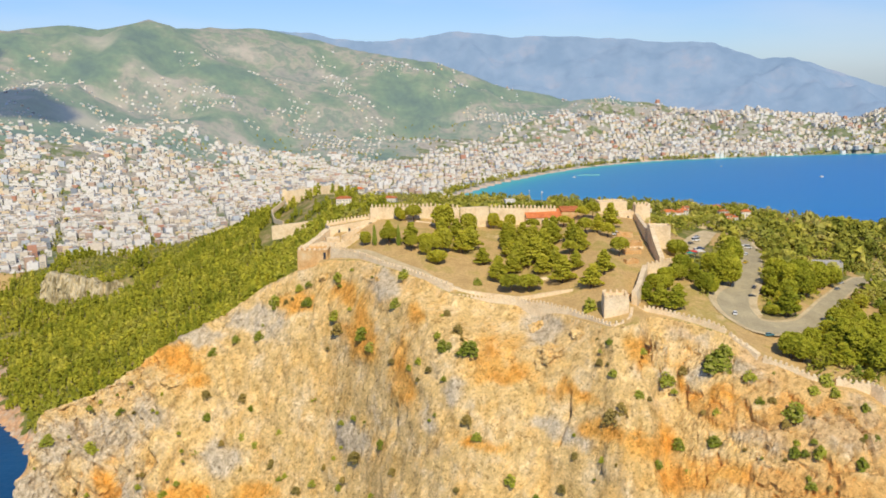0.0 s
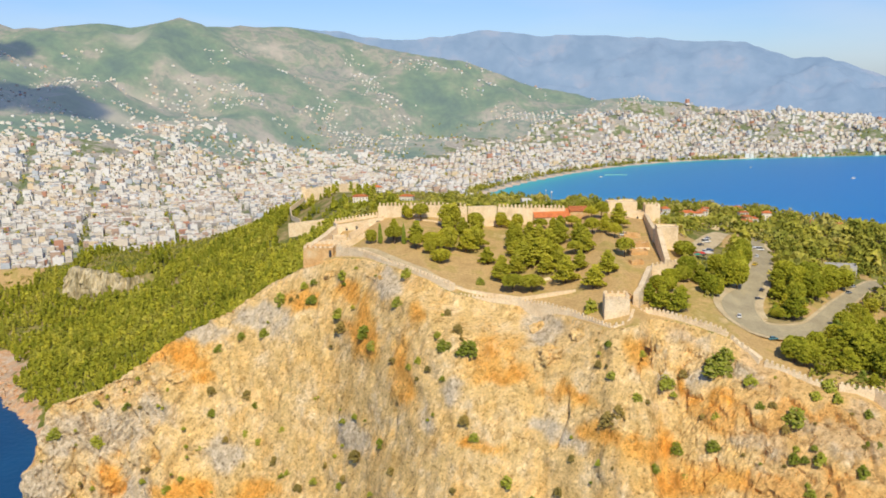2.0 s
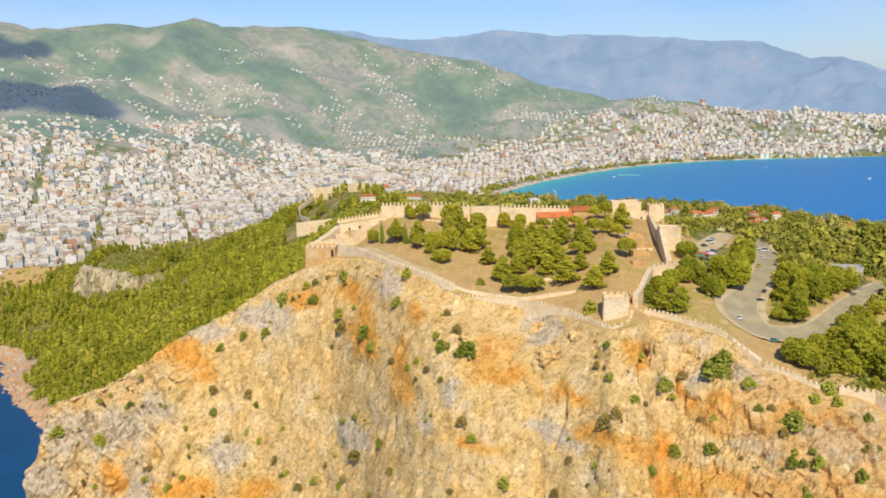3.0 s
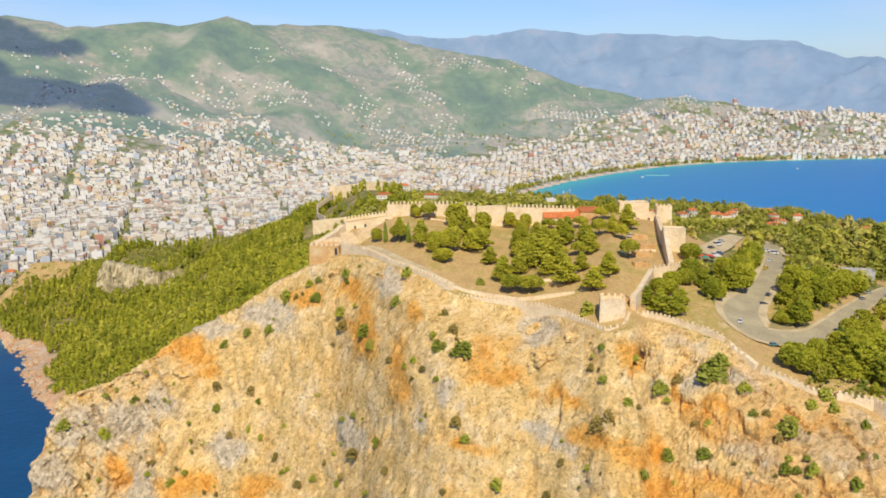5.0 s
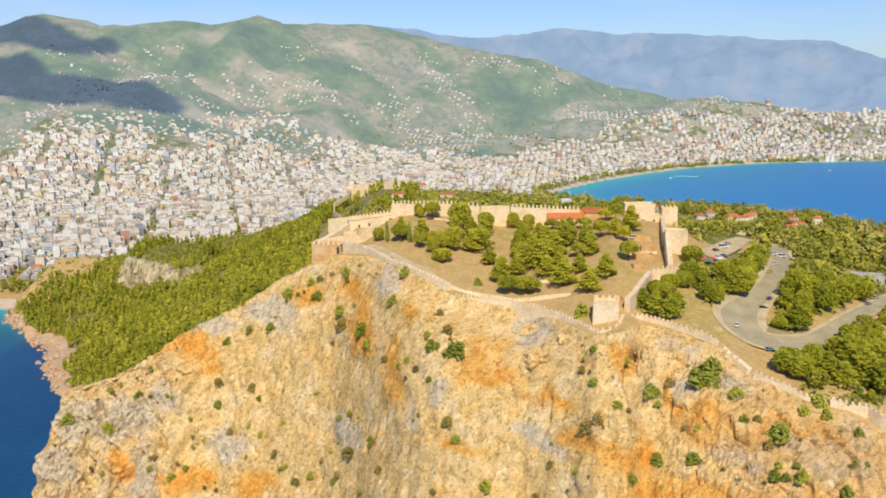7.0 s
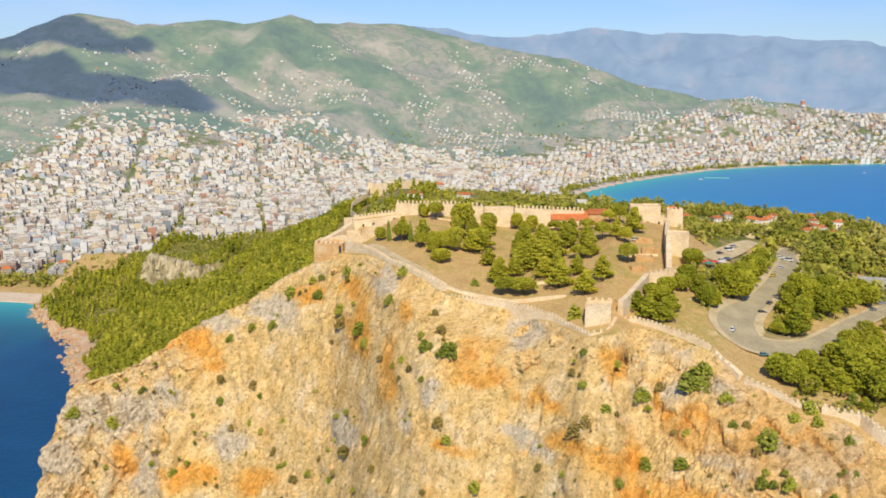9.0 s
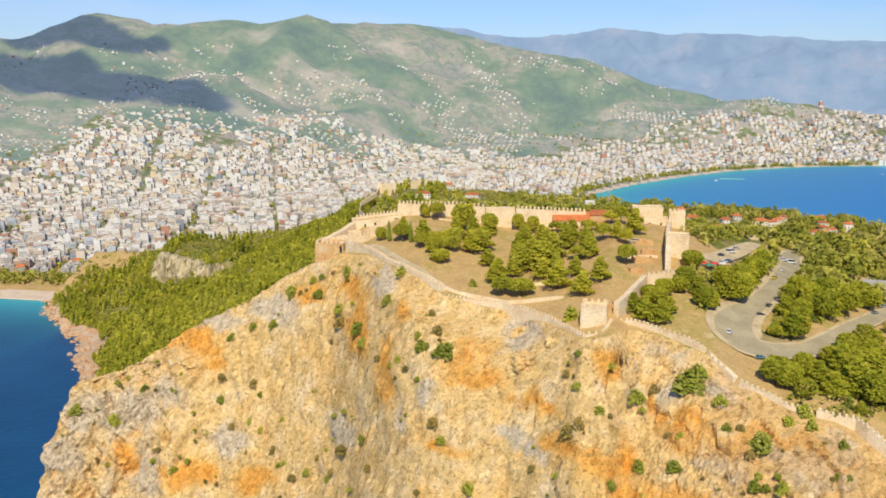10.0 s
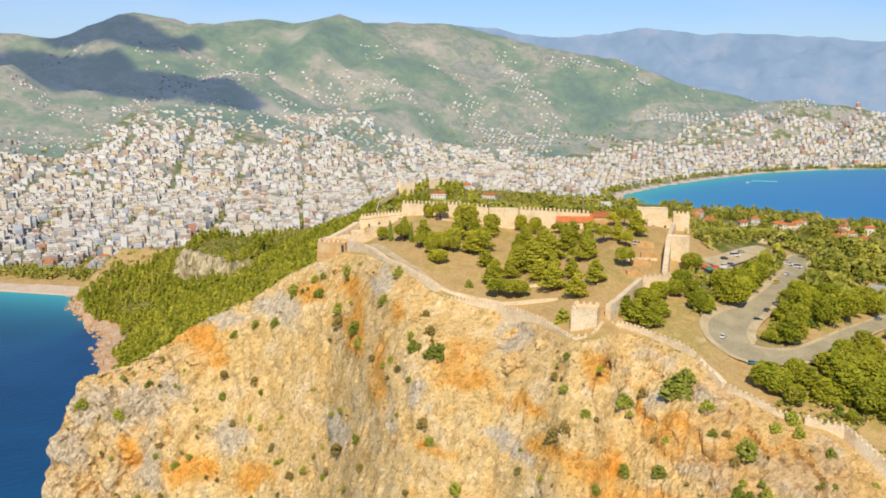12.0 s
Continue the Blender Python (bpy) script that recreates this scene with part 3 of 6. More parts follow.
# ---- ground, sea and mountains ----
def build_ground():
    xs = spread(-5000, 5000, -268, 240, 1.2, 1.09)
    xs = np.concatenate([xs[xs < -720], stretches((-720, -275, 4.0)), xs[xs >= -275]])
    ys = spread(-150, 4950, 318, 600, 1.0, 1.06)
    ys = np.concatenate([ys[ys < 318 - 0.5], stretches((318, 520, 0.88), (520, 600, 1.6), (600, 1240, 4.6)), ys[ys > 1245]])
    gx, gy = np.meshgrid(xs, ys)
    gz = height(gx, gy)
    # crags on the cliff and along the rocky shore
    hx = np.gradient(gz, axis=1) / np.gradient(gx, axis=1)
    hy = np.gradient(gz, axis=0) / np.gradient(gy, axis=0)
    n = np.sqrt(hx**2 + hy**2 + 1)
    nx, ny, nz = -hx / n, -hy / n, 1 / n
    d = gy - np.interp(gx, RIM_X, RIM_Y)
    mask = smooth(-1.0, -10, d) * smooth(-300, -255, gx)
    slope = np.hypot(hx, hy)
    xsh = np.interp(gy, SHORE_Y, SHORE_X)
    shore = smooth(70, 10, gx - xsh) * smooth(-80, -15, gx - xsh) * (gy < 1090) * (gy > 470) * (gx < -200)
    mask = np.maximum(mask, smooth(9, -3, d) * (gx < -90) * (gx > -240) * (gy < 560))
    mask = np.maximum(mask, 1.0 * shore)
    steep = smooth(0.3, 1.0, slope)
    amp = mask * (0.42 + 0.58 * steep)
    u = gx + 0.35 * gz + 11 * fbm(gx / 20, gz / 20, gy / 20, 4, 40)
    v = 0.75 * gz + 0.65 * gy + 11 * fbm(gx / 20, gz / 20, gy / 20, 4, 39)
    broad, gap = slabs(u / 17, v / 24, 41)
    flake, gap2 = slabs(u / 6.5, v / 8, 51)
    chip, _ = slabs(u / 2.9, v / 3.3, 61)
    mid = fbm(gx / 11, gy / 11, gz / 11, 4, 43)
    knobs = ridged(gx / 5.5, gy / 5.5, gz / 5.5, 2, 47) - 0.6
    buttress = fbm(gx / 48, gy / 60, gz / 110, 2, 42)
    rugged = 0.75 + 1.25 * smooth(-100, -175, gx) + 0.55 * smooth(85, 125, gx)
    cracks = 1.6 * smooth(0.16, 0.0, gap) + 0.7 * smooth(0.14, 0.0, gap2)
    off = amp * (rugged * (1.7 * broad + 1.2 * flake + 0.5 * chip + 1.6 * mid + 1.2 * knobs - 0.8 * cracks) + 2.2 * buttress)
    # the leaning slab east of the gate, and the clefts
    off = off + mask * (3.5 * smooth(1.4, 0.5, np.hypot((gx - 95 - 0.25 * (gz - 178)) / 5.5, (gz - 178) / 9.5)) - clefts(gx, gz))
    low = np.clip((gz + 12) / 12, 0.2, 1)
    px, py, pz = gx + off * nx * low, gy + off * ny * low, gz + off * nz * 0.6 * low
    scrub = fbm(gx / 9, gy / 9, 0, 3, 44) * 0.5 * (gy < 1100) * (1 - mask) * (gz > 1)
    pz = pz + np.where((d > 1) & (gy < 600) & (gx > -66), scrub * 0.3, scrub)
    nr, nc = gx.shape
    verts = np.stack([px, py, pz], -1).reshape(-1, 3)
    idx = np.arange(nr * nc).reshape(nr, nc)
    faces = np.stack([idx[:-1, :-1], idx[:-1, 1:], idx[1:, 1:], idx[1:, :-1]], -1).reshape(-1, 4)
    mean = lambda a: (0.25 * (a[:-1, :-1] + a[:-1, 1:] + a[1:, 1:] + a[1:, :-1])).ravel()
    x, y, z, dd, sl = mean(gx), mean(gy), mean(gz), mean(d), mean(slope)
    wob = fbm(x / 14, y / 14, 0, 3, 45) * 6
    r = np.hypot(x - EYE_X, y - EYE_Y)
    xb, xsf = np.interp(y, BAY_Y, BAY_X), np.interp(y, SHORE_Y, SHORE_X)
    yb = np.interp(x, [-5000, -1100, -776, -655, -600], [900, 1060, 1086, 1092, 1092])
    m = np.full(len(x), 2)
    m[(dd + wob * 0.3 > 1) & (y < 590) & (x > -62)] = 1
    m[(dd > 1) & (x > 128) & (y > 405) & (fbm(x / 22, y / 22, 0, 3, 48) > 0.08)] = 2
    m[np.hypot((x - 134 + wob) / 15, (y - 526 + wob) / 24) < 1] = 1
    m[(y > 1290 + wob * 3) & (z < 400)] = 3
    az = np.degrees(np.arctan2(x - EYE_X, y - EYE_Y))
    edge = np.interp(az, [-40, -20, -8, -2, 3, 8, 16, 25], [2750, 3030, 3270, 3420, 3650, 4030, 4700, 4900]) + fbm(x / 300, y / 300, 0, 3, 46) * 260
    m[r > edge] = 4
    m[(x < -640) & (y - yb > -30) & (y - yb < 62 + wob) & (z < 6)] = 5
    m[(y > 2200) & (xb - x < 34 + wob) & (xb - x > -30)] = 5
    m[(x > -104) & (x < -60) & (y < 572) & (dd > 0)] = 1
    m[(x > -104) & (x < -60) & (y < 572) & (sl > 0.75)] = 0
    m[(dd < 1.5) & (y < 560)] = 0
    m[(x < -75) & (dd < 9 + wob) & (y < 560)] = 0
    m[(x < -555) & (y > 1030) & (y < 1260) & (z > 4)] = 1
    m[(x < -245) & (y < 1092) & (z < 10 + wob * 1.6) & (y > 500)] = 6
    ochre, grey_bed = blots(gx, pz, OCHRE, 140, 9), blots(gx, pz, GREY_BED, 150, 9)
    grey_bed = np.maximum(grey_bed, 0.42 * smooth(-120, -200, gx))
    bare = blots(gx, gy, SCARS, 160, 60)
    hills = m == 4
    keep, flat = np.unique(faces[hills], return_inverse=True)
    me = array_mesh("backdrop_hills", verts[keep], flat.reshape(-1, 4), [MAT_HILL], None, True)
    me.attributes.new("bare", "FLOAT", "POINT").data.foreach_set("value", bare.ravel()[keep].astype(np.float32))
    tagged(new("backdrop_hills", me), "green mountains with a painted haze glow and pale bare patches behind the town", "mountains", kind="structure")
    keep, flat = np.unique(faces[~hills], return_inverse=True)
    verts, faces, m = verts[keep], flat.reshape(-1, 4), m[~hills]
    me = array_mesh("ground", verts, faces, [MAT_CLIFF, MAT_EARTH, MAT_SCRUB, MAT_TOWN, MAT_HILL, MAT_SAND, MAT_CRAG], m, (m != 6) & ((m != 0) | (x[~hills] > -165) & (x[~hills] < 98)))
    for name, values in (("ochre", ochre), ("grey_bed", grey_bed)):
        me.attributes.new(name, "FLOAT", "POINT").data.foreach_set("value", values.ravel()[keep].astype(np.float32))
    return tagged(new("ground", me), "ochre limestone cliff, dry earth terrace, scrub slopes and hills", "ground", kind="structure")


build_ground()


def build_sea():
    xs = spread(-5000, 5000, -800, 0, 26, 1.16)
    ys = spread(-4900, 4900, 700, 1200, 22, 1.12)
    gx, gy = np.meshgrid(xs, ys)
    deep = -height(gx, gy)
    west = gx < 0
    beach = np.where(gx < -560, np.clip(1090 - gy, 0, 999), 999)
    bayside = np.clip(gx - np.interp(gy, BAY_Y, BAY_X), 0, 999) + 999 * (gy < 2000)
    near = np.where(west, np.exp(-beach / 75), np.exp(-bayside / 45) + 0.45 * np.exp(-bayside / 420))
    bay = (~west) * 1.0
    nr, nc = gx.shape
    idx = np.arange(nr * nc).reshape(nr, nc)
    faces = np.stack([idx[:-1, :-1], idx[:-1, 1:], idx[1:, 1:], idx[1:, :-1]], -1).reshape(-1, 4)
    m, nt, nl, bs = nodes_of("sea_water")
    vec = place_vector(nt, nl, True, (1, 1, 1))
    deepc = ramp(nt, [(0.35, (0.004, 0.055, 0.15)), (0.65, (0.008, 0.085, 0.21))])
    nl.new(noise_node(nt, nl, vec, 0.006, 4.0, 0.6), deepc.inputs["Fac"])
    a2 = nt.new("ShaderNodeAttribute")
    a2.attribute_name = "open_bay"
    col = mixed(nt, nl, "MIX", a2.outputs["Fac"], deepc.outputs["Color"], (0.012, 0.19, 0.52))
    a1 = nt.new("ShaderNodeAttribute")
    a1.attribute_name = "shallows"
    col = mixed(nt, nl, "MIX", a1.outputs["Fac"], col, (0.05, 0.42, 0.45))
    nl.new(col, bs.inputs["Base Color"])
    bs.inputs["Roughness"].default_value = 0.35
    bs.inputs["IOR"].default_value = 1.33
    bs.inputs["Specular IOR Level"].default_value = 0.35
    relief(nt, nl, bs, noise_node(nt, nl, vec, 0.15, 4.0, 0.6), 0.5, 1.0)
    me = array_mesh("water", np.stack([gx, gy, 0 * gx], -1).reshape(-1, 3), faces, [m])
    for name, values in (("shallows", near), ("open_bay", bay)):
        at = me.attributes.new(name, "FLOAT", "POINT")
        at.data.foreach_set("value", values.ravel().astype(np.float32))
    return tagged(new("water", me), "calm blue sea with turquoise shallows", "sea", kind="structure")


build_sea()

FAR_AZ = [-30, -22, -16, -13.6, -11.5, -8.8, -7, -4.5, -2.6, -0.3, 3.3, 5.5, 7.2, 10.4, 12.5, 15.5, 18.1, 20, 22.7, 25.4, 30, 60]
FAR_EL = [1.5, 2.2, 2.9, 3.17, 3.0, 2.78, 2.4, 2.3, 2.45, 2.86, 2.45, 2.5, 2.4, 2.2, 1.95, 1.85, 0.85, 0.87, -0.05, -1.1, -1.7, -2.0]


def build_far_range():
    """The long range beyond the green hills, its haze painted in blue colour and glow."""
    az = np.radians(np.arange(-30, 60, 0.22))
    rr = np.linspace(4430, 4860, 46)
    ga, gr = np.meshgrid(az, rr)
    x, y = EYE_X + gr * np.sin(ga), EYE_Y + gr * np.cos(ga)
    f = (gr - 4430) / 430
    top = np.interp(np.degrees(ga), FAR_AZ, FAR_EL)
    foot = np.minimum(-2.6, top - 0.4)
    spurs = (ridged(x / 260, y / 200, 0 * x, 4, 61) - 0.6) * 1.6
    el = foot + (top - foot) * f**1.05 + spurs * smooth(0, 0.4, f) * smooth(1, 0.75, f) + fbm(x / 60, y / 60, 0, 3, 62) * 0.12
    z = EYE_Z + gr * np.tan(np.radians(el))
    nr, nc = x.shape
    idx = np.arange(nr * nc).reshape(nr, nc)
    faces = np.stack([idx[:-1, :-1], idx[:-1, 1:], idx[1:, 1:], idx[1:, :-1]], -1).reshape(-1, 4)
    m, nt, nl, bs = nodes_of("haze_blue_range")
    vec = place_vector(nt, nl, True, (1, 1, 1))
    # blue base colours here, and the blue emission below, paint the air's haze
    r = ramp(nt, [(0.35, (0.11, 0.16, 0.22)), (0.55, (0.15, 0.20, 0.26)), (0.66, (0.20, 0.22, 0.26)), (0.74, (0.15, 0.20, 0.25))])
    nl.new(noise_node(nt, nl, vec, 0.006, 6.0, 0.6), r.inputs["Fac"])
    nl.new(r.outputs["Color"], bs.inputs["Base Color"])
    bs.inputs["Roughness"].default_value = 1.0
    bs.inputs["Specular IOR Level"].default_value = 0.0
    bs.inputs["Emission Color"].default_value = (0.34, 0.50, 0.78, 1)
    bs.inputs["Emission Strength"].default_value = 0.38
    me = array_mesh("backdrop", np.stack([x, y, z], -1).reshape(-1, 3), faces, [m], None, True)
    return tagged(new("backdrop", me), "long distant mountain range with haze painted in blue colour and glow", "mountains", kind="structure")


build_far_range()

# ---- the citadel ----
def merlon_mesh(w=1.05, t=0.7, h=1.35):
    s = Shape()
    s.box(-w / 2, -t / 2, -0.15, w / 2, t / 2, h * 0.8)
    s.box(-w / 2 + 0.06, -t / 2 + 0.05, h * 0.8, w / 2 - 0.06, t / 2 - 0.05, h, 0.12)
    return s.mesh("merlon", MAT_STONE)


MERLON = merlon_mesh()
MERLON_TALL = merlon_mesh(1.15, 0.8, 2.0)


def wall_body(points, thick, sink, face):
    """A wall along points (x, y, top), its foot in the ground, with uneven courses."""
    s = Shape()
    pts = []
    for (xa, ya, za), (xb, yb, zb) in zip(points, points[1:]):
        n = max(1, round(math.hypot(xb - xa, yb - ya) / 4))
        pts += [(xa + (xb - xa) * k / n, ya + (yb - ya) * k / n, za + (zb - za) * k / n) for k in range(n)]
    pts.append(points[-1])
    rows = []
    for i, (x, y, z) in enumerate(pts):
        a, b = pts[max(i - 1, 0)], pts[min(i + 1, len(pts) - 1)]
        dx, dy = b[0] - a[0], b[1] - a[1]
        ln = math.hypot(dx, dy) or 1
        nx, ny = -dy / ln, dx / ln
        h = thick / 2
        foot = min(ground_z(x + nx * k, y + ny * k) for k in (-h - 1.2, h + 1.2)) - sink
        foot = max(foot, z - face)
        wob = random.uniform(-0.12, 0.12)
        rows.append([(x - nx * (h + 0.35 + wob), y - ny * (h + 0.35 + wob), foot), (x - nx * h, y - ny * h, z + wob), (x + nx * h, y + ny * h, z + wob), (x + nx * (h + 0.2), y + ny * (h + 0.2), foot)])
    for r in rows:
        s.v.extend(r)
    for i in range(len(rows) - 1):
        a, b = 4 * i, 4 * i + 4
        for k in range(4):
            s.f.append((a + k, b + k, b + (k + 1) % 4, a + (k + 1) % 4))
    s.f.append((0, 1, 2, 3))
    e = 4 * (len(rows) - 1)
    s.f.append((e + 3, e + 2, e + 1, e))
    return s


def rampart(label, points, thick=1.5, sink=2.0, face=14.0, step=1.95, merlons=True, keep=1.0, stone=None, tall=False, out=-1):
    """A stone wall with its row of merlons on the outer edge."""
    ob = thing("castle_wall", label, "wall", "walls of the citadel")
    part("wall_body", wall_body(points, thick, sink, face), stone or MAT_STONE, ob)
    if merlons:
        for (xa, ya, za), (xb, yb, zb) in zip(points, points[1:]):
            ln = math.hypot(xb - xa, yb - ya)
            turn = math.degrees(math.atan2(yb - ya, xb - xa))
            nx, ny = -(yb - ya) / ln, (xb - xa) / ln
            n = int(ln / step)
            for k in range(n):
                if random.random() > keep:
                    continue
                f = (k + 0.5) / n
                o = part("merlon", MERLON_TALL if tall else MERLON, None, ob)
                off = out * (thick / 2 - 0.36)
                o.matrix_basis = pose(xa + (xb - xa) * f + nx * off, ya + (yb - ya) * f + ny * off, za + (zb - za) * f + 0.1, 0, 0, turn + random.uniform(-2, 2)) @ Matrix.Diagonal((random.uniform(0.85, 1.1), 1, random.uniform(0.8, 1.1), 1))
    return ob


def tower(label, x, y, z0, z1, w, d, turn, stone, step=1.9, merlons=True, batter=0.25, shade_strip=False):
    """A square tower with an open, crenellated top."""
    ob = thing("castle_tower", label, "tower", "towers of the citadel", at=pose(x, y, z0, 0, 0, turn))
    h = z1 - z0
    s = Shape()
    a, b = w / 2, d / 2
    s.box(-a - batter, -b - batter, -3, a + batter, b + batter, h * 0.5, batter * 0.5)
    s.box(-a - batter / 2, -b - batter / 2, h * 0.5, a + batter / 2, b + batter / 2, h - 0.9, batter * 0.5)
    part("tower_body", s, stone, ob)
    p = Shape()
    t = 0.8
    p.box(-a, -b, h - 0.9, a, -b + t, h)
    p.box(-a, b - t, h - 0.9, a, b, h)
    p.box(-a, -b + t, h - 0.9, -a + t, b - t, h)
    p.box(a - t, -b + t, h - 0.9, a, b - t, h)
    part("parapet", p, stone, ob)
    # a dark box on the face stands in for the shadowed gap beside the tower
    if shade_strip:
        part("opening", Shape().box(a - 2.1, -b - 0.5, 2.0, a - 0.7, -b - 0.1, h - 1.2), MAT_GLASS, ob, "tall dark strip standing in for a shadowed gap")
    if merlons:
        for sx, sy, ln, rot in ((0, -b + 0.4, w, 0), (0, b - 0.4, w, 0), (-a + 0.4, 0, d, 90), (a - 0.4, 0, d, 90)):
            n = max(2, int(ln / step))
            for k in range(n):
                u = -ln / 2 + ln * (k + 0.5) / n
                o = part("merlon", MERLON, None, ob)
                o.matrix_basis = pose(sx + (u if rot == 0 else 0), sy + (u if rot else 0), h, 0, 0, rot)
    return ob


def stone_block(label, x, y, z0, z1, w, d, turn, stone, openings=(), ruined=0.0, roof=None):
    """A plain stone building: walls with openings cut back, a parapet, a flat roof."""
    ob = thing("castle_building", label, "building", "buildings of the citadel", at=pose(x, y, z0, 0, 0, turn))
    h, a, b = z1 - z0, w / 2, d / 2
    s = Shape()
    n = max(4, int(w / 1.5))
    s.box(-a + 0.02, -b + 0.5, -3, a - 0.02, b - 0.5, h - 0.7)
    for side in (-1, 1):
        y0, y1 = sorted((side * b, side * (b - 0.5)))
        base = len(s.v)
        for k in range(n + 1):
            x, top = -a + w * k / n, h + random.uniform(-ruined, ruined * 0.3)
            s.v += [(x, y0, -3.0), (x, y0, top), (x, y1, top), (x, y1, -3.0)]
        for k in range(n):
            p = base + 4 * k
            s.f += [(p, p + 4, p + 5, p + 1), (p + 1, p + 5, p + 6, p + 2), (p + 2, p + 6, p + 7, p + 3)]
        s.f += [(base, base + 1, base + 2, base + 3), (base + 4 * n + 3, base + 4 * n + 2, base + 4 * n + 1, base + 4 * n)]
    s.box(-a - 0.5, -b + 0.1, -3, -a, b - 0.1, h + 0.05)
    s.box(a, -b + 0.1, -3, a + 0.5, b - 0.1, h - 0.05)
    part("wall", s, stone, ob)
    for u, zz, ow, oh in openings:
        o = Shape().box(u - ow / 2, -b - 0.06, zz, u + ow / 2, -b + 0.2, zz + oh)
        part("opening", o, MAT_GLASS, ob, "dark window opening")
    if roof:
        r = Shape()
        over = 0.6
        r.add([(-a - over, -b - over, h + 0.1), (a + over, -b - over, h + 0.1), (a + over, b + over, h + roof), (-a - over, b + over, h + roof), (-a - over, -b - over, h + 0.35), (a + over, -b - over, h + 0.35), (a + over, b + over, h + roof + 0.25), (-a - over, b + over, h + roof + 0.25)], [(3, 2, 1, 0), (4, 5, 6, 7), (0, 1, 5, 4), (1, 2, 6, 5), (2, 3, 7, 6), (3, 0, 4, 7)])
        part("roof", r, MAT_TILE, ob, "low red tiled roof")
    return ob


# the wall along the cliff, west to east
rampart("broad pale limestone wall along the cliff rim", [(-64.8, 505.5, 207), (-53, 495.5, 207.4), (-45, 487.5, 206.6), (-33.4, 473.5, 204.9), (-22.7, 463, 204.1), (-12.5, 452.5, 202.6), (-3, 444.5, 200.9), (2.2, 440.5, 199.7)], 3.4, 2.5, 12, 2.2, keep=0.92)
rampart("low crenellated limestone wall above the orange cliff", [(3.4, 438.8, 194.0), (17.4, 434, 194.0), (34, 428, 194.8), (39.4, 424, 194.4), (47.4, 418, 194.6), (57.6, 410, 193.7), (64.9, 401, 192.4), (69.5, 394.5, 192), (73.6, 389, 191.9)], 1.6, 3.0, 9)
rampart("low pale limestone wall round the foot of the gate tower", [(73.8, 388.8, 192.2), (79.5, 389.6, 193.2), (82.5, 393.5, 195.2), (84.5, 401, 197)], 1.4, 3, 9, keep=0.6)
tower("square roofless limestone gate tower with four merlons", 77, 402.3, 191, 202.4, 11, 11, -3, MAT_STONE, 2.4)
rampart("pale crenellated limestone wall beside the road bend", [(82, 402, 193.6), (87.5, 405, 194.5), (92.3, 404.5, 195.7), (99.3, 401, 195), (106, 396.5, 193.8), (115.7, 390, 192.7), (122.8, 385.2, 190.2)], 1.8, 2.5, 10)
rampart("ruined limestone wall with broken merlons on the rocks", [(124.2, 384, 188.9), (127, 380.5, 186.8), (131, 377, 184.6), (133.7, 373.5, 182.6)], 2.4, 2.5, 9, keep=0.6)
rampart("pale crenellated limestone wall stepping down the slope", [(135, 372.4, 181.6), (140.8, 370, 179.6), (146.8, 367, 178.2), (152.7, 364, 175.5), (161, 363, 174.6)], 1.8, 2.5, 10)
rampart("pale crenellated limestone wall at the slope's end", [(162.4, 363, 174.9), (169.6, 362.5, 173.2), (176.6, 361, 173), (180, 356, 171.6), (188, 349.5, 166), (200, 342, 157.5), (225, 334, 144)], 1.8, 2.5, 10)
# north-west bastion and the wall behind it
tower("broad ochre-stained bastion on the cliff edge", -76.5, 513.6, 192, 205.4, 17.0, 12.5, -2, MAT_STONE_WARM, 2.6, merlons=True, batter=0.4, shade_strip=True)
rampart("broken curved rubble wall behind the bastion", [(-80, 521, 206.0), (-73, 525, 207.4), (-66, 523, 206.6), (-61, 517, 206)], 1.4, 1.5, 5, merlons=False)
stone_block("low ruined stone chamber behind the bastion", -68, 531, 204, 209.0, 7, 5, 18, MAT_STONE, (), 0.5)
rampart("thick broken stone wall climbing behind the bastion", [(-83.5, 516, 205.4), (-80, 524, 207.2), (-76, 534, 209.4), (-72.5, 543, 212.2)], 3.6, 3, 9, merlons=False)


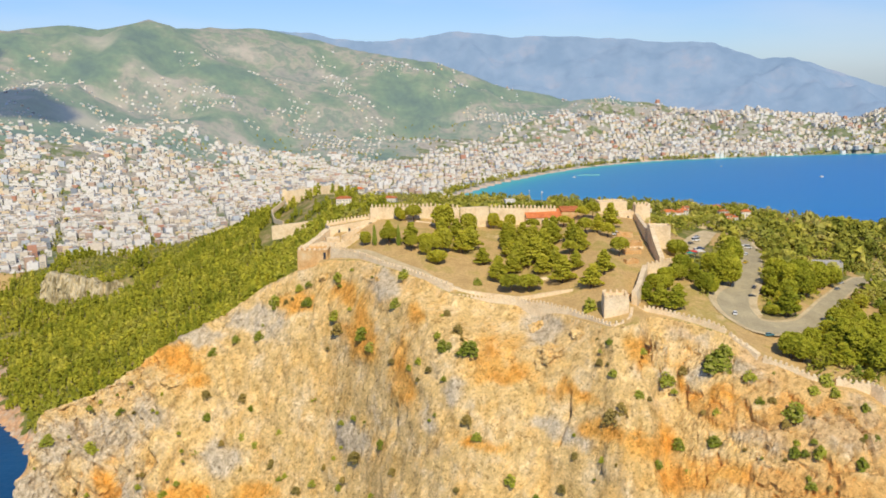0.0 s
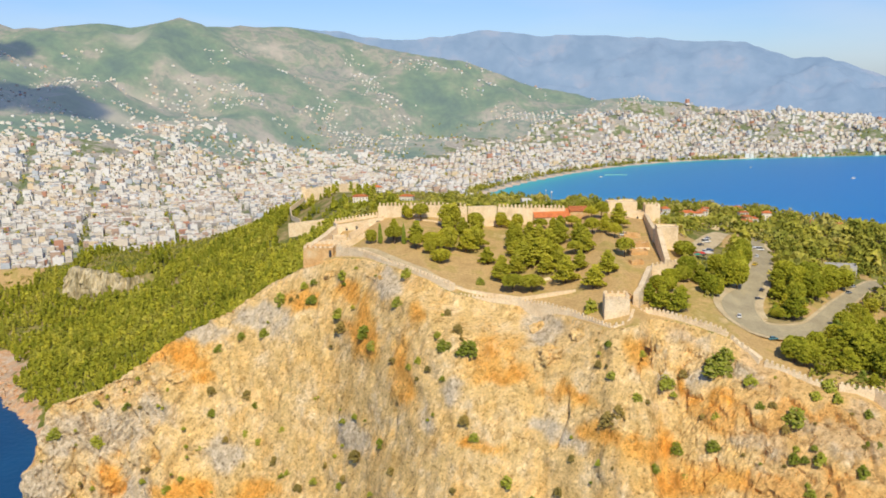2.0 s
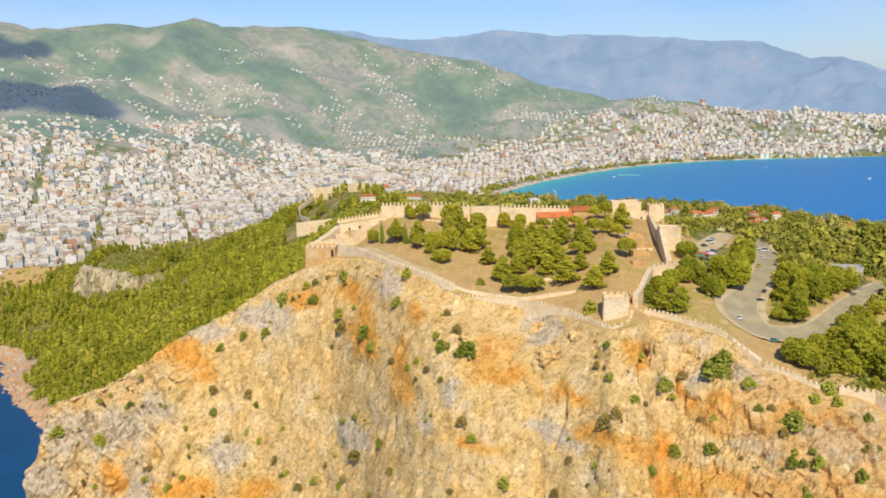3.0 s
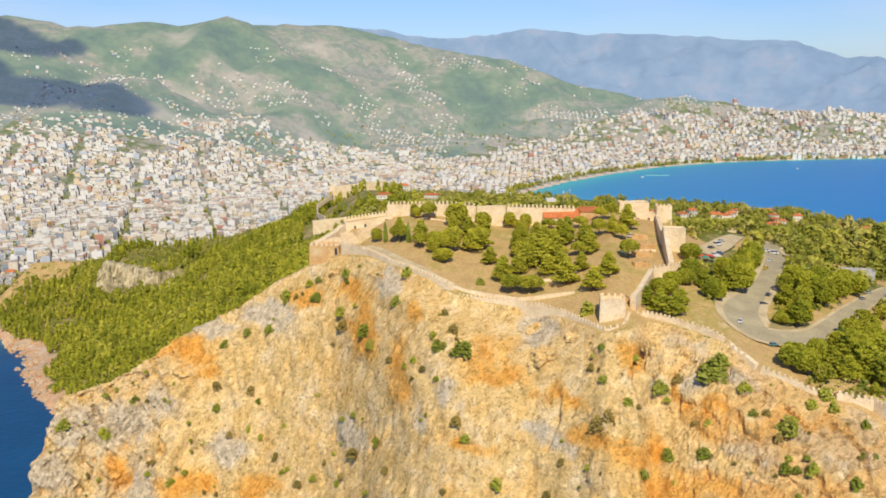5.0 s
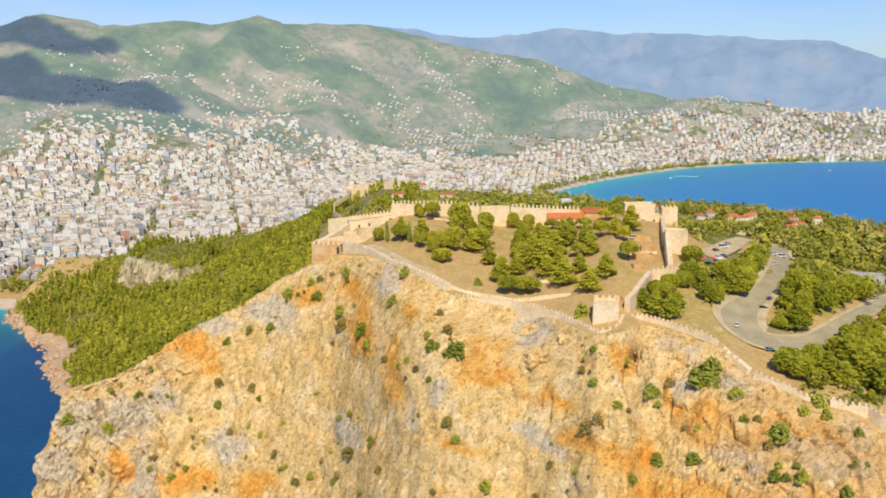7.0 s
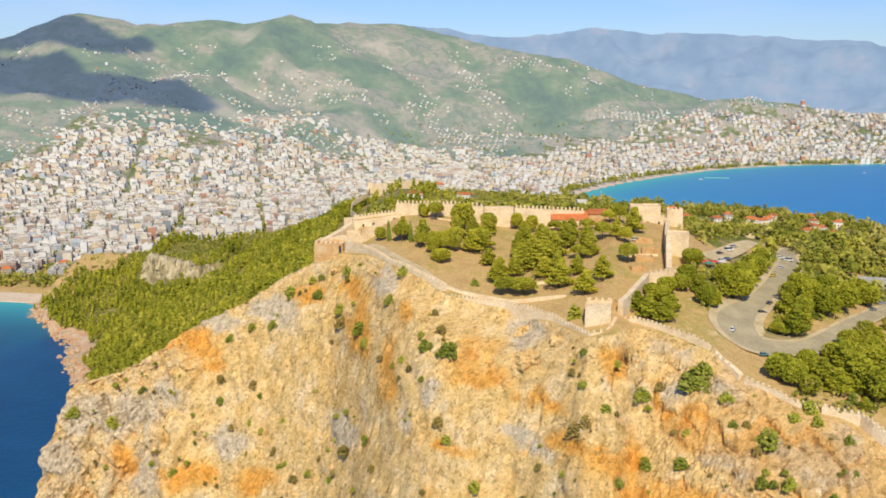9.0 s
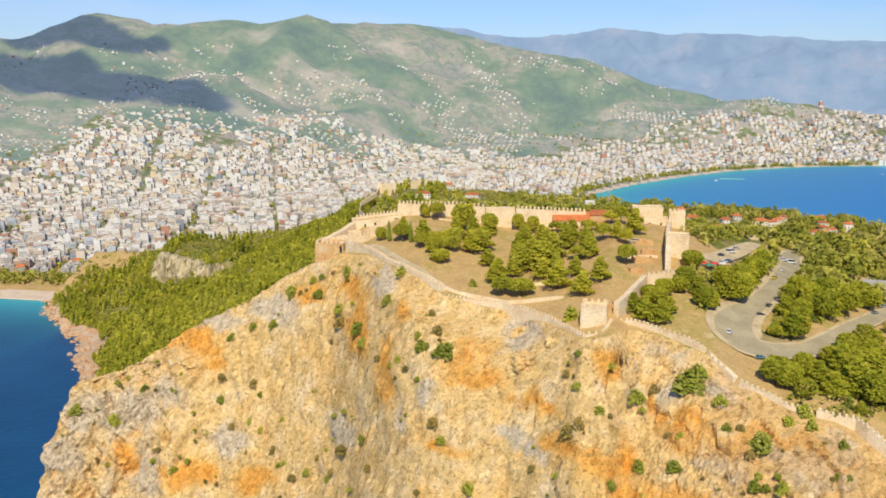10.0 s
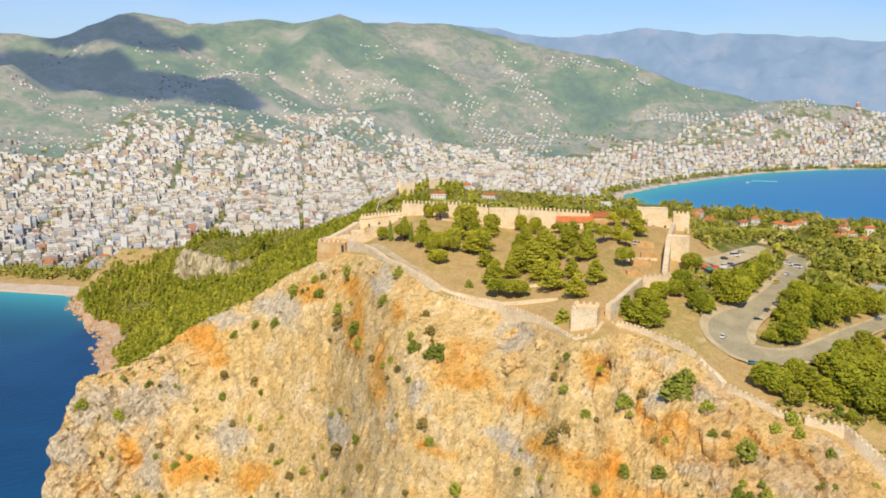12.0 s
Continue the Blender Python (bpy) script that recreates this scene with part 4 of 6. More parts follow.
def hall_ruin():
    """A long roofless hall: front and back walls stepping up, end walls, a raised floor, doorways."""
    ob = thing("ruined_hall", "long roofless pale stone hall with an earth floor", "ruin", "buildings of the citadel")
    part("front_wall", wall_body([(-71, 545, 212.7), (-57, 547.6, 214.7), (-43.4, 550, 216.6)], 1.2, 2, 12), MAT_STONE, ob)
    back = part("back_wall", wall_body([(-75, 557, 213.0), (-60, 559.5, 215.0), (-45.6, 562, 217.0)], 1.4, 2, 12), MAT_STONE, ob)
    part("end_wall", wall_body([(-71.4, 545.8, 212.6), (-74.8, 556.3, 212.8)], 1.1, 2, 12), MAT_STONE, ob)
    part("end_wall", wall_body([(-43.6, 550.8, 216.7), (-45.4, 561.2, 217.0)], 1.1, 2, 12), MAT_STONE, ob)
    rim = [(-71, 545.6), (-43.8, 550.6), (-45.8, 561.4), (-74.6, 556.6)]
    tops = (211.3, 215.1, 215.4, 211.5)
    floor = Shape().add([(x, y, z) for (x, y), z in zip(rim, tops)] + [(x, y, z - 1.5) for (x, y), z in zip(rim, tops)], [(0, 1, 2, 3), (7, 6, 5, 4), (0, 4, 5, 1), (1, 5, 6, 2), (2, 6, 7, 3), (3, 7, 4, 0)])
    part("earth_floor", floor, MAT_EARTH, ob, "dusty brown earth floor")
    for f, w, h in ((0.2, 1.1, 2.2), (0.42, 1.2, 2.3), (0.88, 2.2, 3.2)):
        x, y, z = -71 + 27.6 * f, 545 + 5 * f - 0.95, 208.4 + 4 * f
        part("doorway", Shape().box(x - w / 2, y, z - 0.6, x + w / 2, y + 0.5, z + h - 0.6), MAT_GLASS, ob, "dark arched doorway")
    for k in range(14):
        f = (k + 0.5) / 14
        o = part("merlon", MERLON, None, back)
        o.matrix_basis = pose(-75 + 29.4 * f, 557 + 5 * f, 213.1 + 4 * f, 0, 0, 9.6)


hall_ruin()
rampart("low inner terrace wall of pale stone", [(-62, 531, 209.8), (-52, 545, 213.2), (-38, 549, 214.2)], 1.2, 1.0, 5, merlons=False)
rampart("thin crenellated wall above the wall walk", [(-66.5, 514, 206.8), (-57, 522, 209), (-51, 529, 210.6)], 1.0, 1.5, 4, keep=0.7)
# the long north wall
rampart("long pale north wall with tall square merlons", [(-47, 556, 222.6), (-8, 551, 223.6), (8, 551, 222.4)], 2.2, 3, 14, 2.35, tall=True, stone=MAT_STONE)
rampart("plain pale stretch of the north wall", [(8.5, 551.2, 222.6), (26, 552.5, 222.9)], 2.4, 3, 14, merlons=False)
rampart("long pale north wall with tall square merlons", [(26.5, 552.5, 222.0), (68, 557, 220.3)], 2.2, 3, 14, 2.35, tall=True)
stone_block("long cream stone hall with a low red roof", 59.5, 553.5, 211, 215.8, 21, 9, 4, MAT_STONE, [(u, 1.2, 1.1, 2.4) for u in (-8, -4.5, -1, 2.5, 6)], 0.0, 4.2)
stone_block("small orange stone house with a red flat roof", 76.2, 556.5, 211, 219.0, 10.5, 8, 4, MAT_STONE_WARM, [(-2.5, 2.5, 1.3, 1.8), (2.2, 2.5, 1.3, 1.8)], 0.0, 2.0)
stone_block("tall plain sandstone keep with a flat top", 104, 569, 208, 223.3, 17, 11, 3, MAT_STONE, [(-1, 3, 1.4, 3.0)], 0.3)
stone_block("low pale stone annexe with a dark doorway before the keep", 108.5, 556.5, 209, 218.6, 13, 8, 3, MAT_STONE, [(-3.5, 3.2, 1.6, 3.2), (3, 5, 1.1, 1.6)], 0.5)
# the east side
tower("pale square east tower with a crenellated top", 120.6, 556, 206, 221.9, 9, 8.4, 0, MAT_STONE)
rampart("tall pale stone wall descending from the east tower", [(116.5, 551.5, 217.8), (113.8, 520, 217.0), (112.4, 500, 216.6)], 2.2, 3, 15, merlons=False)
stone_block("high pale stone bastion in the east wall", 117.4, 494.4, 198, 219.6, 10.4, 8.5, -3, MAT_STONE, (), 0.25)
rampart("high plain stone wall climbing behind the gate tower", [(86.3, 405.5, 203.2), (90, 414, 204.4), (95.5, 432, 206), (99.5, 445, 207.2)], 2.4, 2, 12, merlons=False)
rampart("crenellated cross wall below the east bastion", [(99.8, 446.5, 207.0), (107, 450, 207.4), (114.8, 455, 207.8)], 1.8, 2, 10, 2.3)
rampart("sloping pale wall leading up to the east bastion", [(110.6, 456, 208.6), (111.6, 474, 213.4), (112.4, 489, 218.6)], 2.6, 2, 14, merlons=False)
stone_block("roofless pale stone gatehouse behind the gate tower", 80.5, 414.5, 194, 200.6, 9, 8, 12, MAT_STONE_WARM, ((0, 0.4, 1.6, 2.4),), 0.9)
# ruins and retaining walls inside
for pts in ([(-3, 446.5, 198.2), (10, 441, 196.9), (35, 434.5, 197.6), (62, 433, 198.6)], [(38, 452, 199.6), (52, 453, 200.4), (64, 456, 201.4)], [(88, 478, 206.4), (98, 484, 207.6), (107, 486, 208.4)], [(-24, 545, 214.2), (-8, 540, 213.4), (0, 536, 213)]):
    ob = thing("retaining_wall", "low pale rubble retaining wall on dry earth", "wall", "low walls inside the citadel")
    part("wall_body", wall_body([(x, y, ground_z(x, y) + 1.0) for x, y, _ in pts], 0.9, 0.8, 3), MAT_STONE, ob)
for x, y, w, d, h, turn in ((99, 478, 9, 5, 2.2, 8), (103, 490, 7, 5, 2.8, 3), (96, 462, 6, 4, 1.8, 15), (101, 508, 8, 4, 2.4, 0)):
    stone_block("low roofless ruin of orange stone inside the wall", x, y, ground_z(x, y) - 0.3, ground_z(x, y) + h, w, d, turn, MAT_STONE_WARM, (), 0.7)
# the old wall on the far ridge
rampart("old pale stone wall on the far ridge", [(-176, 893, 158.5), (-150, 900, 160.5), (-128, 905, 163)], 2, 4, 14, merlons=False)
rampart("narrow old wall running down the wooded ridge", [(-197, 1086, 166), (-188, 1040, 166), (-196, 1000, 160), (-184, 950, 158), (-166, 905, 161)], 1.0, 3, 5, merlons=False)
tower("small old watchtower on the far ridge", -197, 1087, 160, 172, 5, 5, 10, MAT_STONE, merlons=False)
rampart("long old pale wall on the far ridge top", [(-194, 1085, 170.4), (-160, 1075, 175.5), (-127, 1062, 180.5)], 2, 4, 20, merlons=False)

# ---- trees and bushes ----
def tree_parts(seed, form, count):
    """Trunk and crown of a tree of height 1 and width 1 at its base."""
    rng = np.random.default_rng(seed)
    t = Shape()
    lean = rng.uniform(-0.03, 0.03, 2)
    tops = {"umbrella": 0.7, "pine": 0.9, "round": 0.6, "cypress": 0.9}[form]
    pts = [(lean[0] * k + 0.012 * math.sin(5 * k + seed), lean[1] * k + 0.012 * math.cos(4 * k), -0.06 + k * (tops + 0.06)) for k in np.linspace(0, 1, 6)]
    t.ring(pts, np.linspace(0.035, 0.010, 6), 7)
    c, r = [], []
    limbs = 7 if form != "cypress" else 0
    for k in range(limbs):
        a = 2.4 * k + rng.uniform(-0.4, 0.4)
        z0 = tops * rng.uniform(0.55, 0.85) if form != "pine" else 0.22 + 0.09 * k
        reach = (0.36 if form != "pine" else 0.42 * (1 - z0)) * rng.uniform(0.8, 1.1)
        z1 = min(z0 + 0.14, 0.93)
        t.ring([(pts[2][0], pts[2][1], z0), (reach * 0.5 * math.cos(a), reach * 0.5 * math.sin(a), (z0 + z1) / 2), (reach * math.cos(a), reach * math.sin(a), z1)], (0.013, 0.009, 0.004), 5)
    for _ in range(int(count * 3.6)):
        a, u = rng.uniform(0, 2 * math.pi), rng.uniform(0, 1)
        if form == "umbrella":
            q = math.sqrt(u) * 0.47
            lump = 0.85 + 0.15 * math.sin(3 * a + seed) + 0.1 * math.sin(7 * a + 2 * seed)
            q *= lump
            z = 0.42 + 0.54 * math.sqrt(max(0, 1 - (q / 0.52) ** 2)) * rng.uniform(0.02, 1.0) ** 0.7
            s = rng.uniform(0.038, 0.075)
        elif form == "pine":
            tier = rng.integers(0, 8)
            z = 0.22 + 0.095 * tier + rng.uniform(-0.02, 0.035)
            edge = 0.5 * (1 - ((z - 0.16) / 0.88) ** 1.5)
            q = edge * rng.uniform(0.15, 1.0) ** 0.55 * (0.75 + 0.25 * math.sin(2.2 * a + 1.7 * tier + seed))
            z -= 0.05 * q
            s = rng.uniform(0.038, 0.075)
        elif form == "round":
            z = rng.uniform(0.25, 0.97)
            edge = 0.48 * math.sqrt(max(0.02, 1 - ((z - 0.6) / 0.42) ** 2)) * (0.85 + 0.15 * math.sin(4 * a + seed))
            q = edge * math.sqrt(rng.uniform(0.25, 1))
            s = rng.uniform(0.045, 0.08)
        else:
            z = rng.uniform(0.06, 0.98)
            q = 0.45 * (1 - z) ** 0.5 * math.sqrt(u) * min(1, z * 6)
            s = rng.uniform(0.05, 0.1)
        c.append((q * math.cos(a) + lean[0] * z, q * math.sin(a) + lean[1] * z, z))
        r.append(s * 0.62)
    v, f = tufts(c, r, rng, 0.75 if form != "cypress" else 1.6)
    return t, v, f


TREES = {}


def tree_model(key, name, label, form, seed, count, mat, bark=None):
    ob = thing(name, label, "tree", at=pose(0, 0, -500))
    t, v, f = tree_parts(seed, form, count)
    part_of("trunk", t, bark or MAT_BARK, ob)
    part_of("crown", array_mesh("crown", v, f, [mat]), None, ob)
    TREES.setdefault(key, []).append(ob)


for n in range(4):
    tree_model("umbrella", "umbrella_pine", "umbrella pine with a flat yellow-green crown on dry earth", "umbrella", 10 + n, 480, MAT_PINE)
for n in range(5):
    tree_model("pine", "pine_tree", "tall layered green pine tree on dry earth", "pine", 20 + n, 480, MAT_PINE)
for n in range(4):
    tree_model("roadside", "pine_tree", "tall green pine tree with a ragged crown beside the road", ("pine", "round")[n % 2], 70 + n, 480, MAT_PINE_GREEN)
for n in range(3):
    tree_model("round", "small_pine", "small round-headed green pine on dry earth", "round", 30 + n, 340, MAT_PINE)
tree_model("cypress", "cypress_tree", "slim dark green cypress beside the terrace wall", "cypress", 41, 150, MAT_PINE_DARK)
for n in range(3):
    tree_model("dark", "broadleaf_tree", "dense dark green tree on the scrubby hillside", "round", 50 + n, 320, MAT_PINE_DARK)
for n in range(5):
    tree_model("slope", "pine_tree", "green pine tree on the dry slope", ("pine", "round")[n % 2], 60 + n, 170, (MAT_PINE, MAT_PINE_GREEN, MAT_PINE_DARK)[n % 3])
used = set()


def put_tree(key, x, y, w, h, group, rnd=random):
    i = rnd.randrange(len(TREES[key]))
    model = TREES[key][i]
    m = pose(x, y, ground_z(x, y) - 0.15, rnd.uniform(-2, 2), rnd.uniform(-2, 2), rnd.uniform(0, 360)) @ Matrix.Diagonal((w * 1.2, w * 1.2, h * 1.04, 1))
    if (key, i) in used:
        ob = quick_copy(model, m)
    else:
        used.add((key, i))
        ob = model
        ob.matrix_basis = m
    ob["group"] = group
    return ob


CITADEL_WEST = [(-46.5, 509.5, 6.6, 8), (-33.4, 509.7, 8.4, 12.9), (-29.5, 549.2, 5.6, 7.7), (-19.8, 542.3, 9.5, 10.9), (-19.9, 500.7, 10.7, 13.4), (-11.6, 490.2, 8.7, 9.9), (-4.5, 493.1, 8.1, 11.2), (-4.8, 473.4, 10.2, 7.2), (-2.2, 511.3, 10.3, 13.9), (-0.2, 542.0, 9.6, 13.8), (8.5, 494.5, 12.0, 13.2), (14.3, 501.4, 12.0, 13.6), (19.6, 479.6, 9.6, 9.6), (28.6, 544.7, 7.8, 9.5), (32.7, 543.3, 4.4, 5.4), (37.9, 537.1, 7.4, 10.1), (6.0, 518, 10, 12.5), (14, 528, 9.5, 12)]
CITADEL_EAST = [(47.1, 474.3, 15.4, 15.2), (38.4, 471.9, 14.4, 14.5), (32.1, 442.9, 11.7, 9.1), (41.3, 441.6, 11.7, 9.0), (53.1, 486.0, 14.0, 15.0), (58.3, 444.7, 12.9, 14.5), (61.3, 517.5, 10.3, 12.6), (51.9, 538.5, 8.3, 6.6), (71.3, 494.4, 9.9, 12.0), (66.3, 479.5, 8.4, 7.8), (78.7, 507.4, 8.6, 10.2), (70.5, 431.2, 11.4, 12.2), (78.7, 442.9, 10.6, 12.5), (86.0, 509.8, 7.7, 11.5), (96.0, 524.8, 11.8, 15.4), (90.7, 502.5, 7.6, 8.2), (91.0, 469.4, 9.5, 10.6), (88.6, 543.4, 8.9, 10.9), (70.1, 534.9, 8.1, 7), (82.7, 543.6, 8.3, 8), (48, 500, 12, 13.5), (60, 502, 11, 13), (42, 490, 12, 13)]
OUTSIDE_EAST = [(93.8, 415.1, 9.0, 9.8), (99.4, 408.1, 10.5, 11.8), (105.8, 405.6, 10.5, 11.7), (109.4, 416.6, 8.3, 8.5), (103.8, 426.3, 10.1, 7.9), (101.4, 432.8, 7.7, 5.8), (108.3, 435.2, 9.5, 8.1), (115.4, 441.3, 7.9, 8.2), (124.1, 442.8, 9.7, 9.8), (125.8, 430.1, 9.3, 10.2), (129.3, 431.6, 6.8, 9.5), (123.8, 479.6, 11.3, 8.9), (118.3, 447.0, 9.0, 11.1)]
ROADSIDE_WEST = [(139.4, 454.4, 10.3, 15.0), (145.2, 453.1, 11.3, 15.5), (152.1, 479.2, 9.8, 13.9), (162.9, 519.7, 10.6, 11.1), (162.7, 508.2, 8.1, 11.8), (155.2, 486.3, 12.1, 14.2), (165.0, 447.1, 11.2, 10.5), (164.0, 423.4, 11.7, 15.5), (176.3, 456.8, 11.6, 15.3), (181.5, 453.3, 11.6, 15.5), (186.6, 458.6, 11.6, 15.5), (196.3, 470.2, 11.9, 15.5), (202.6, 482.2, 8.9, 15.5), (179.9, 483.6, 10.0, 10.4), (147, 470, 10.5, 13.6), (138, 465, 9.5, 12.0), (170, 440, 9.5, 12.0), (174, 470, 10.5, 12.8), (188, 476, 11.6, 14.4)]
ROADSIDE_EAST = [(149.8, 379.9, 12.3, 11.1), (154.5, 377.9, 11.3, 11.1), (161.7, 388.2, 9.0, 10.8), (168.1, 387.2, 10.8, 10.0), (178.8, 397.2, 12.1, 15.1), (182.0, 388.4, 16.5, 15.5), (193.8, 411.7, 14.5, 15.0), (195.1, 398.0, 14.2, 15.5), (202.8, 444.6, 7.4, 6.3), (213.0, 492.6, 12.6, 10.8), (214.1, 514.8, 9.6, 8.2), (156.8, 423.9, 7.8, 5.0), (172, 379, 11.6, 11.2), (188, 381, 13.7, 15.2), (205, 420, 13.7, 13.6), (205, 402, 14.7, 14.4), (199, 388, 13.7, 14.4), (206, 385, 12.6, 14.4), (187, 405, 10.5, 12.0), (186, 420, 9.5, 10.4)]
ROADSIDE = ROADSIDE_WEST + ROADSIDE_EAST
for n, (x, y, w, h) in enumerate(CITADEL_WEST):
    put_tree("round" if h < 8 or w < 8 else ("umbrella" if n in (3, 5, 6, 7, 13) else "pine"), x, y, w, h, "pines inside the citadel")
for n, (x, y, w, h) in enumerate(CITADEL_EAST):
    put_tree("umbrella" if h < 11.3 else "pine", x, y, w, h, "pines inside the citadel")
CITADEL_NORTH = [(-19.2, 490.4, 6.3, 9.3), (-11.2, 483.1, 7.1, 8.6), (-5.7, 487.9, 7.1, 9.2), (-0.6, 491.0, 8.0, 13.3), (-10.1, 498.4, 5.4, 7.3), (-1.7, 528.8, 12.4, 15.4), (12.8, 532.2, 9.6, 12.1), (12.6, 498.5, 9.9, 12.4), (-32.5, 503.4, 10.2, 10.6), (-27.4, 544.9, 5.5, 6.8)]
for n, (x, y, w, h) in enumerate(CITADEL_NORTH):
    put_tree(("umbrella", "round")[n % 2], x, y, w, h, "pines inside the citadel")
fill = random.Random(21)
for _ in range(15):
    x, y = fill.uniform(26, 74), fill.uniform(452, 522)
    put_tree("pine", x, y, fill.uniform(8, 11), fill.uniform(9.5, 13.5), "pines inside the citadel", fill)
for x, y, w, h in OUTSIDE_EAST:
    put_tree("roadside", x, y, w, h, "pines outside the east wall")
for x, y, w, h in ROADSIDE:
    put_tree("roadside", x, y, w, h, "pines beside the road")
for x, y, w, h in [(-40.7, 507.2, 3.0, 11), (-26.7, 500.8, 3.0, 11)]:
    put_tree("cypress", x, y, w, h, "cypresses inside the citadel")

ROAD = [(195.1, 583.1), (187.1, 564.0), (184.3, 541.4), (174.1, 508.3), (164, 481), (153.0, 457), (143.8, 440), (138.5, 425.4), (139, 413.5), (146.5, 407), (158, 409.5), (170.8, 416), (181, 431), (211.8, 478.4), (232.3, 507.9), (263.1, 550.3), (288.0, 559.7)]


PARK = [(132.9, 505.2), (141.8, 517.8), (152.4, 542.5), (161.5, 562.6), (171.8, 581.0)]


def off_road(x, y, line=ROAD):
    best = 1e9
    for (xa, ya), (xb, yb) in zip(line, line[1:]):
        f = max(0, min(1, ((x - xa) * (xb - xa) + (y - ya) * (yb - ya)) / ((xb - xa) ** 2 + (yb - ya) ** 2)))
        best = min(best, math.hypot(x - xa - f * (xb - xa), y - ya - f * (yb - ya)))
    return best


def clear_height(x, y):
    """How tall a tree may grow here without hiding the houses behind."""
    return 298.5 - 0.1535 * (y - 6) - ground_z(x, y)


rnd = random.Random(7)
beyond = []
placed = [(t[0], t[1]) for t in OUTSIDE_EAST + ROADSIDE]
n = 0
for _ in range(6000):
    x, y = rnd.uniform(122, 330), rnd.uniform(372, 660)
    rim = float(np.interp(x, RIM_X, RIM_Y))
    w = rnd.uniform(5, 10.5)
    if y < rim + 14 or math.hypot(x - 133.1, y - 494.6 + 8) < 13 or x < 128 or off_road(x, y, PARK) < 12 + w / 2 or off_road(x, y) < 5 + w / 2 or any((x - a) ** 2 + (y - b) ** 2 < (0.6 * w) ** 2 for a, b in placed):
        continue
    if x < 215 and y < 475 and vnoise(x / 12, y / 12, 0, 73) < 0.62:
        continue
    if 220 < x < 244 and 525 < y < 560 or vnoise(x / 26, y / 26, 0, 70) < 0.16 or x < 150 and y < 500 and vnoise(x / 15, y / 15, 0, 71) < 0.5:
        continue
    placed.append((x, y))
    tall = w * rnd.uniform(0.85, 1.2)
    if y > 470:
        if y > 560:
            tall = min(tall, clear_height(x, y))
        if tall > 1.6:
            beyond.append((x, y, tall))
    else:
        put_tree("slope", x, y, w, tall, "trees on the east slope", rnd)
    n += 1
    if n >= 620:
        break


def tree_mass(name, label, xs, ys, sizes, mat, clumps, seed, conical=0.6, wide=1.0, fine=1.0):
    """Countless trees as one mass of leaf clumps, with dark gaps between."""
    rng = np.random.default_rng(seed)
    xs, ys, sizes = (np.asarray(a, float) for a in (xs, ys, sizes))
    zs = height(xs, ys)
    k = np.repeat(np.arange(len(xs)), clumps)
    u = rng.uniform(0, 1, len(k))
    a = rng.uniform(0, 2 * np.pi, len(k))
    rad = sizes[k] * 0.40 * wide * np.sqrt(1.02 - u * conical - (1 - conical) * u**3) * rng.uniform(0.25, 1, len(k)) ** 0.5
    c = np.stack([xs[k] + rad * np.cos(a), ys[k] + rad * np.sin(a), zs[k] + sizes[k] * (0.12 + 0.95 * u)], 1)
    v, f = tufts(c, sizes[k] * fine * rng.uniform(0.13, 0.24, len(k)), rng, 0.9)
    me = array_mesh(name, v, f, [mat])
    if len(me.vertices) == len(v):
        # each tree a green of its own
        tone = np.clip(rng.uniform(0, 1, len(xs)) ** 1.3 * 0.75 + 0.25 * vnoise(xs / 25, ys / 25, 0, seed), 0, 1)
        me.attributes.new("tone", "FLOAT", "POINT").data.foreach_set("value", np.repeat(tone[k], 4).astype(np.float32))
    return tagged(new(name, me), label, "trees", kind="stuff")


rng = np.random.default_rng(3)
gx, gy = np.meshgrid(np.arange(-660, -40, 6.0), np.arange(505, 1260, 6.0))
gx, gy = (g.ravel() + rng.uniform(-2.4, 2.4, g.size) for g in (gx, gy))
xl, xs = np.interp(gy, LEFT_Y, LEFT_X), np.interp(gy, SHORE_Y, SHORE_X)
rim_d = gy - np.interp(gx, RIM_X, RIM_Y)
gz = height(gx, gy)
ok = (gx < xl + 45) & (gz > 8 + 8 * fbm(gx / 30, gy / 30, 0, 2, 71)) & ((rim_d > 9) | (gx > -66)) & (gy > 520)
crag_y = np.interp(gx, [-497, -366], [1076, 1015])
ok &= ~((gx > -502) & (gx < -362) & (gy > crag_y - 9) & (gy < crag_y + 14))
bare = (vnoise(gx / 60, gy / 60, 0, 72) > 0.5) & (gx > -470) & (gx < -250) & (gy > 1075)
bare |= (gx < -560) & (gy > 1105) | (gx < -606) & (gy > 1035) | (gx < -500) & (gy > 1140)
bare |= (vnoise(gx / 45, gy / 45, 0, 74) > 0.86)
bare |= (gx > -125) & (gy < 600) & (vnoise(gx / 18, gy / 18, 0, 75) > 0.45)
bare |= (gx > -98) & (gy < 562)
bare |= (gx > -200) & (gx < -130) & (gy > 868) & (gy < 912)
ok &= ~bare & (gy < 1240) & (gz > 6)
ok &= ~((gx > -205) & (gy > 880) & (vnoise(gx / 14, gy / 14, 0, 77) < 0.75))
forest_size = rng.uniform(6.0, 11.5, gx.size)
crest = 300 - 0.1385 * (gy - 13) - gz
forest_size = np.where((gx > -135) & (gy > 600) & (gy < 900), np.minimum(forest_size, crest), forest_size)
ok &= forest_size > 1.5
tree_mass("forest", "dense yellow-green pine forest on the west slope", gx[ok], gy[ok], forest_size[ok], MAT_FOREST, 34, 81, 0.95, 0.56, 0.58)
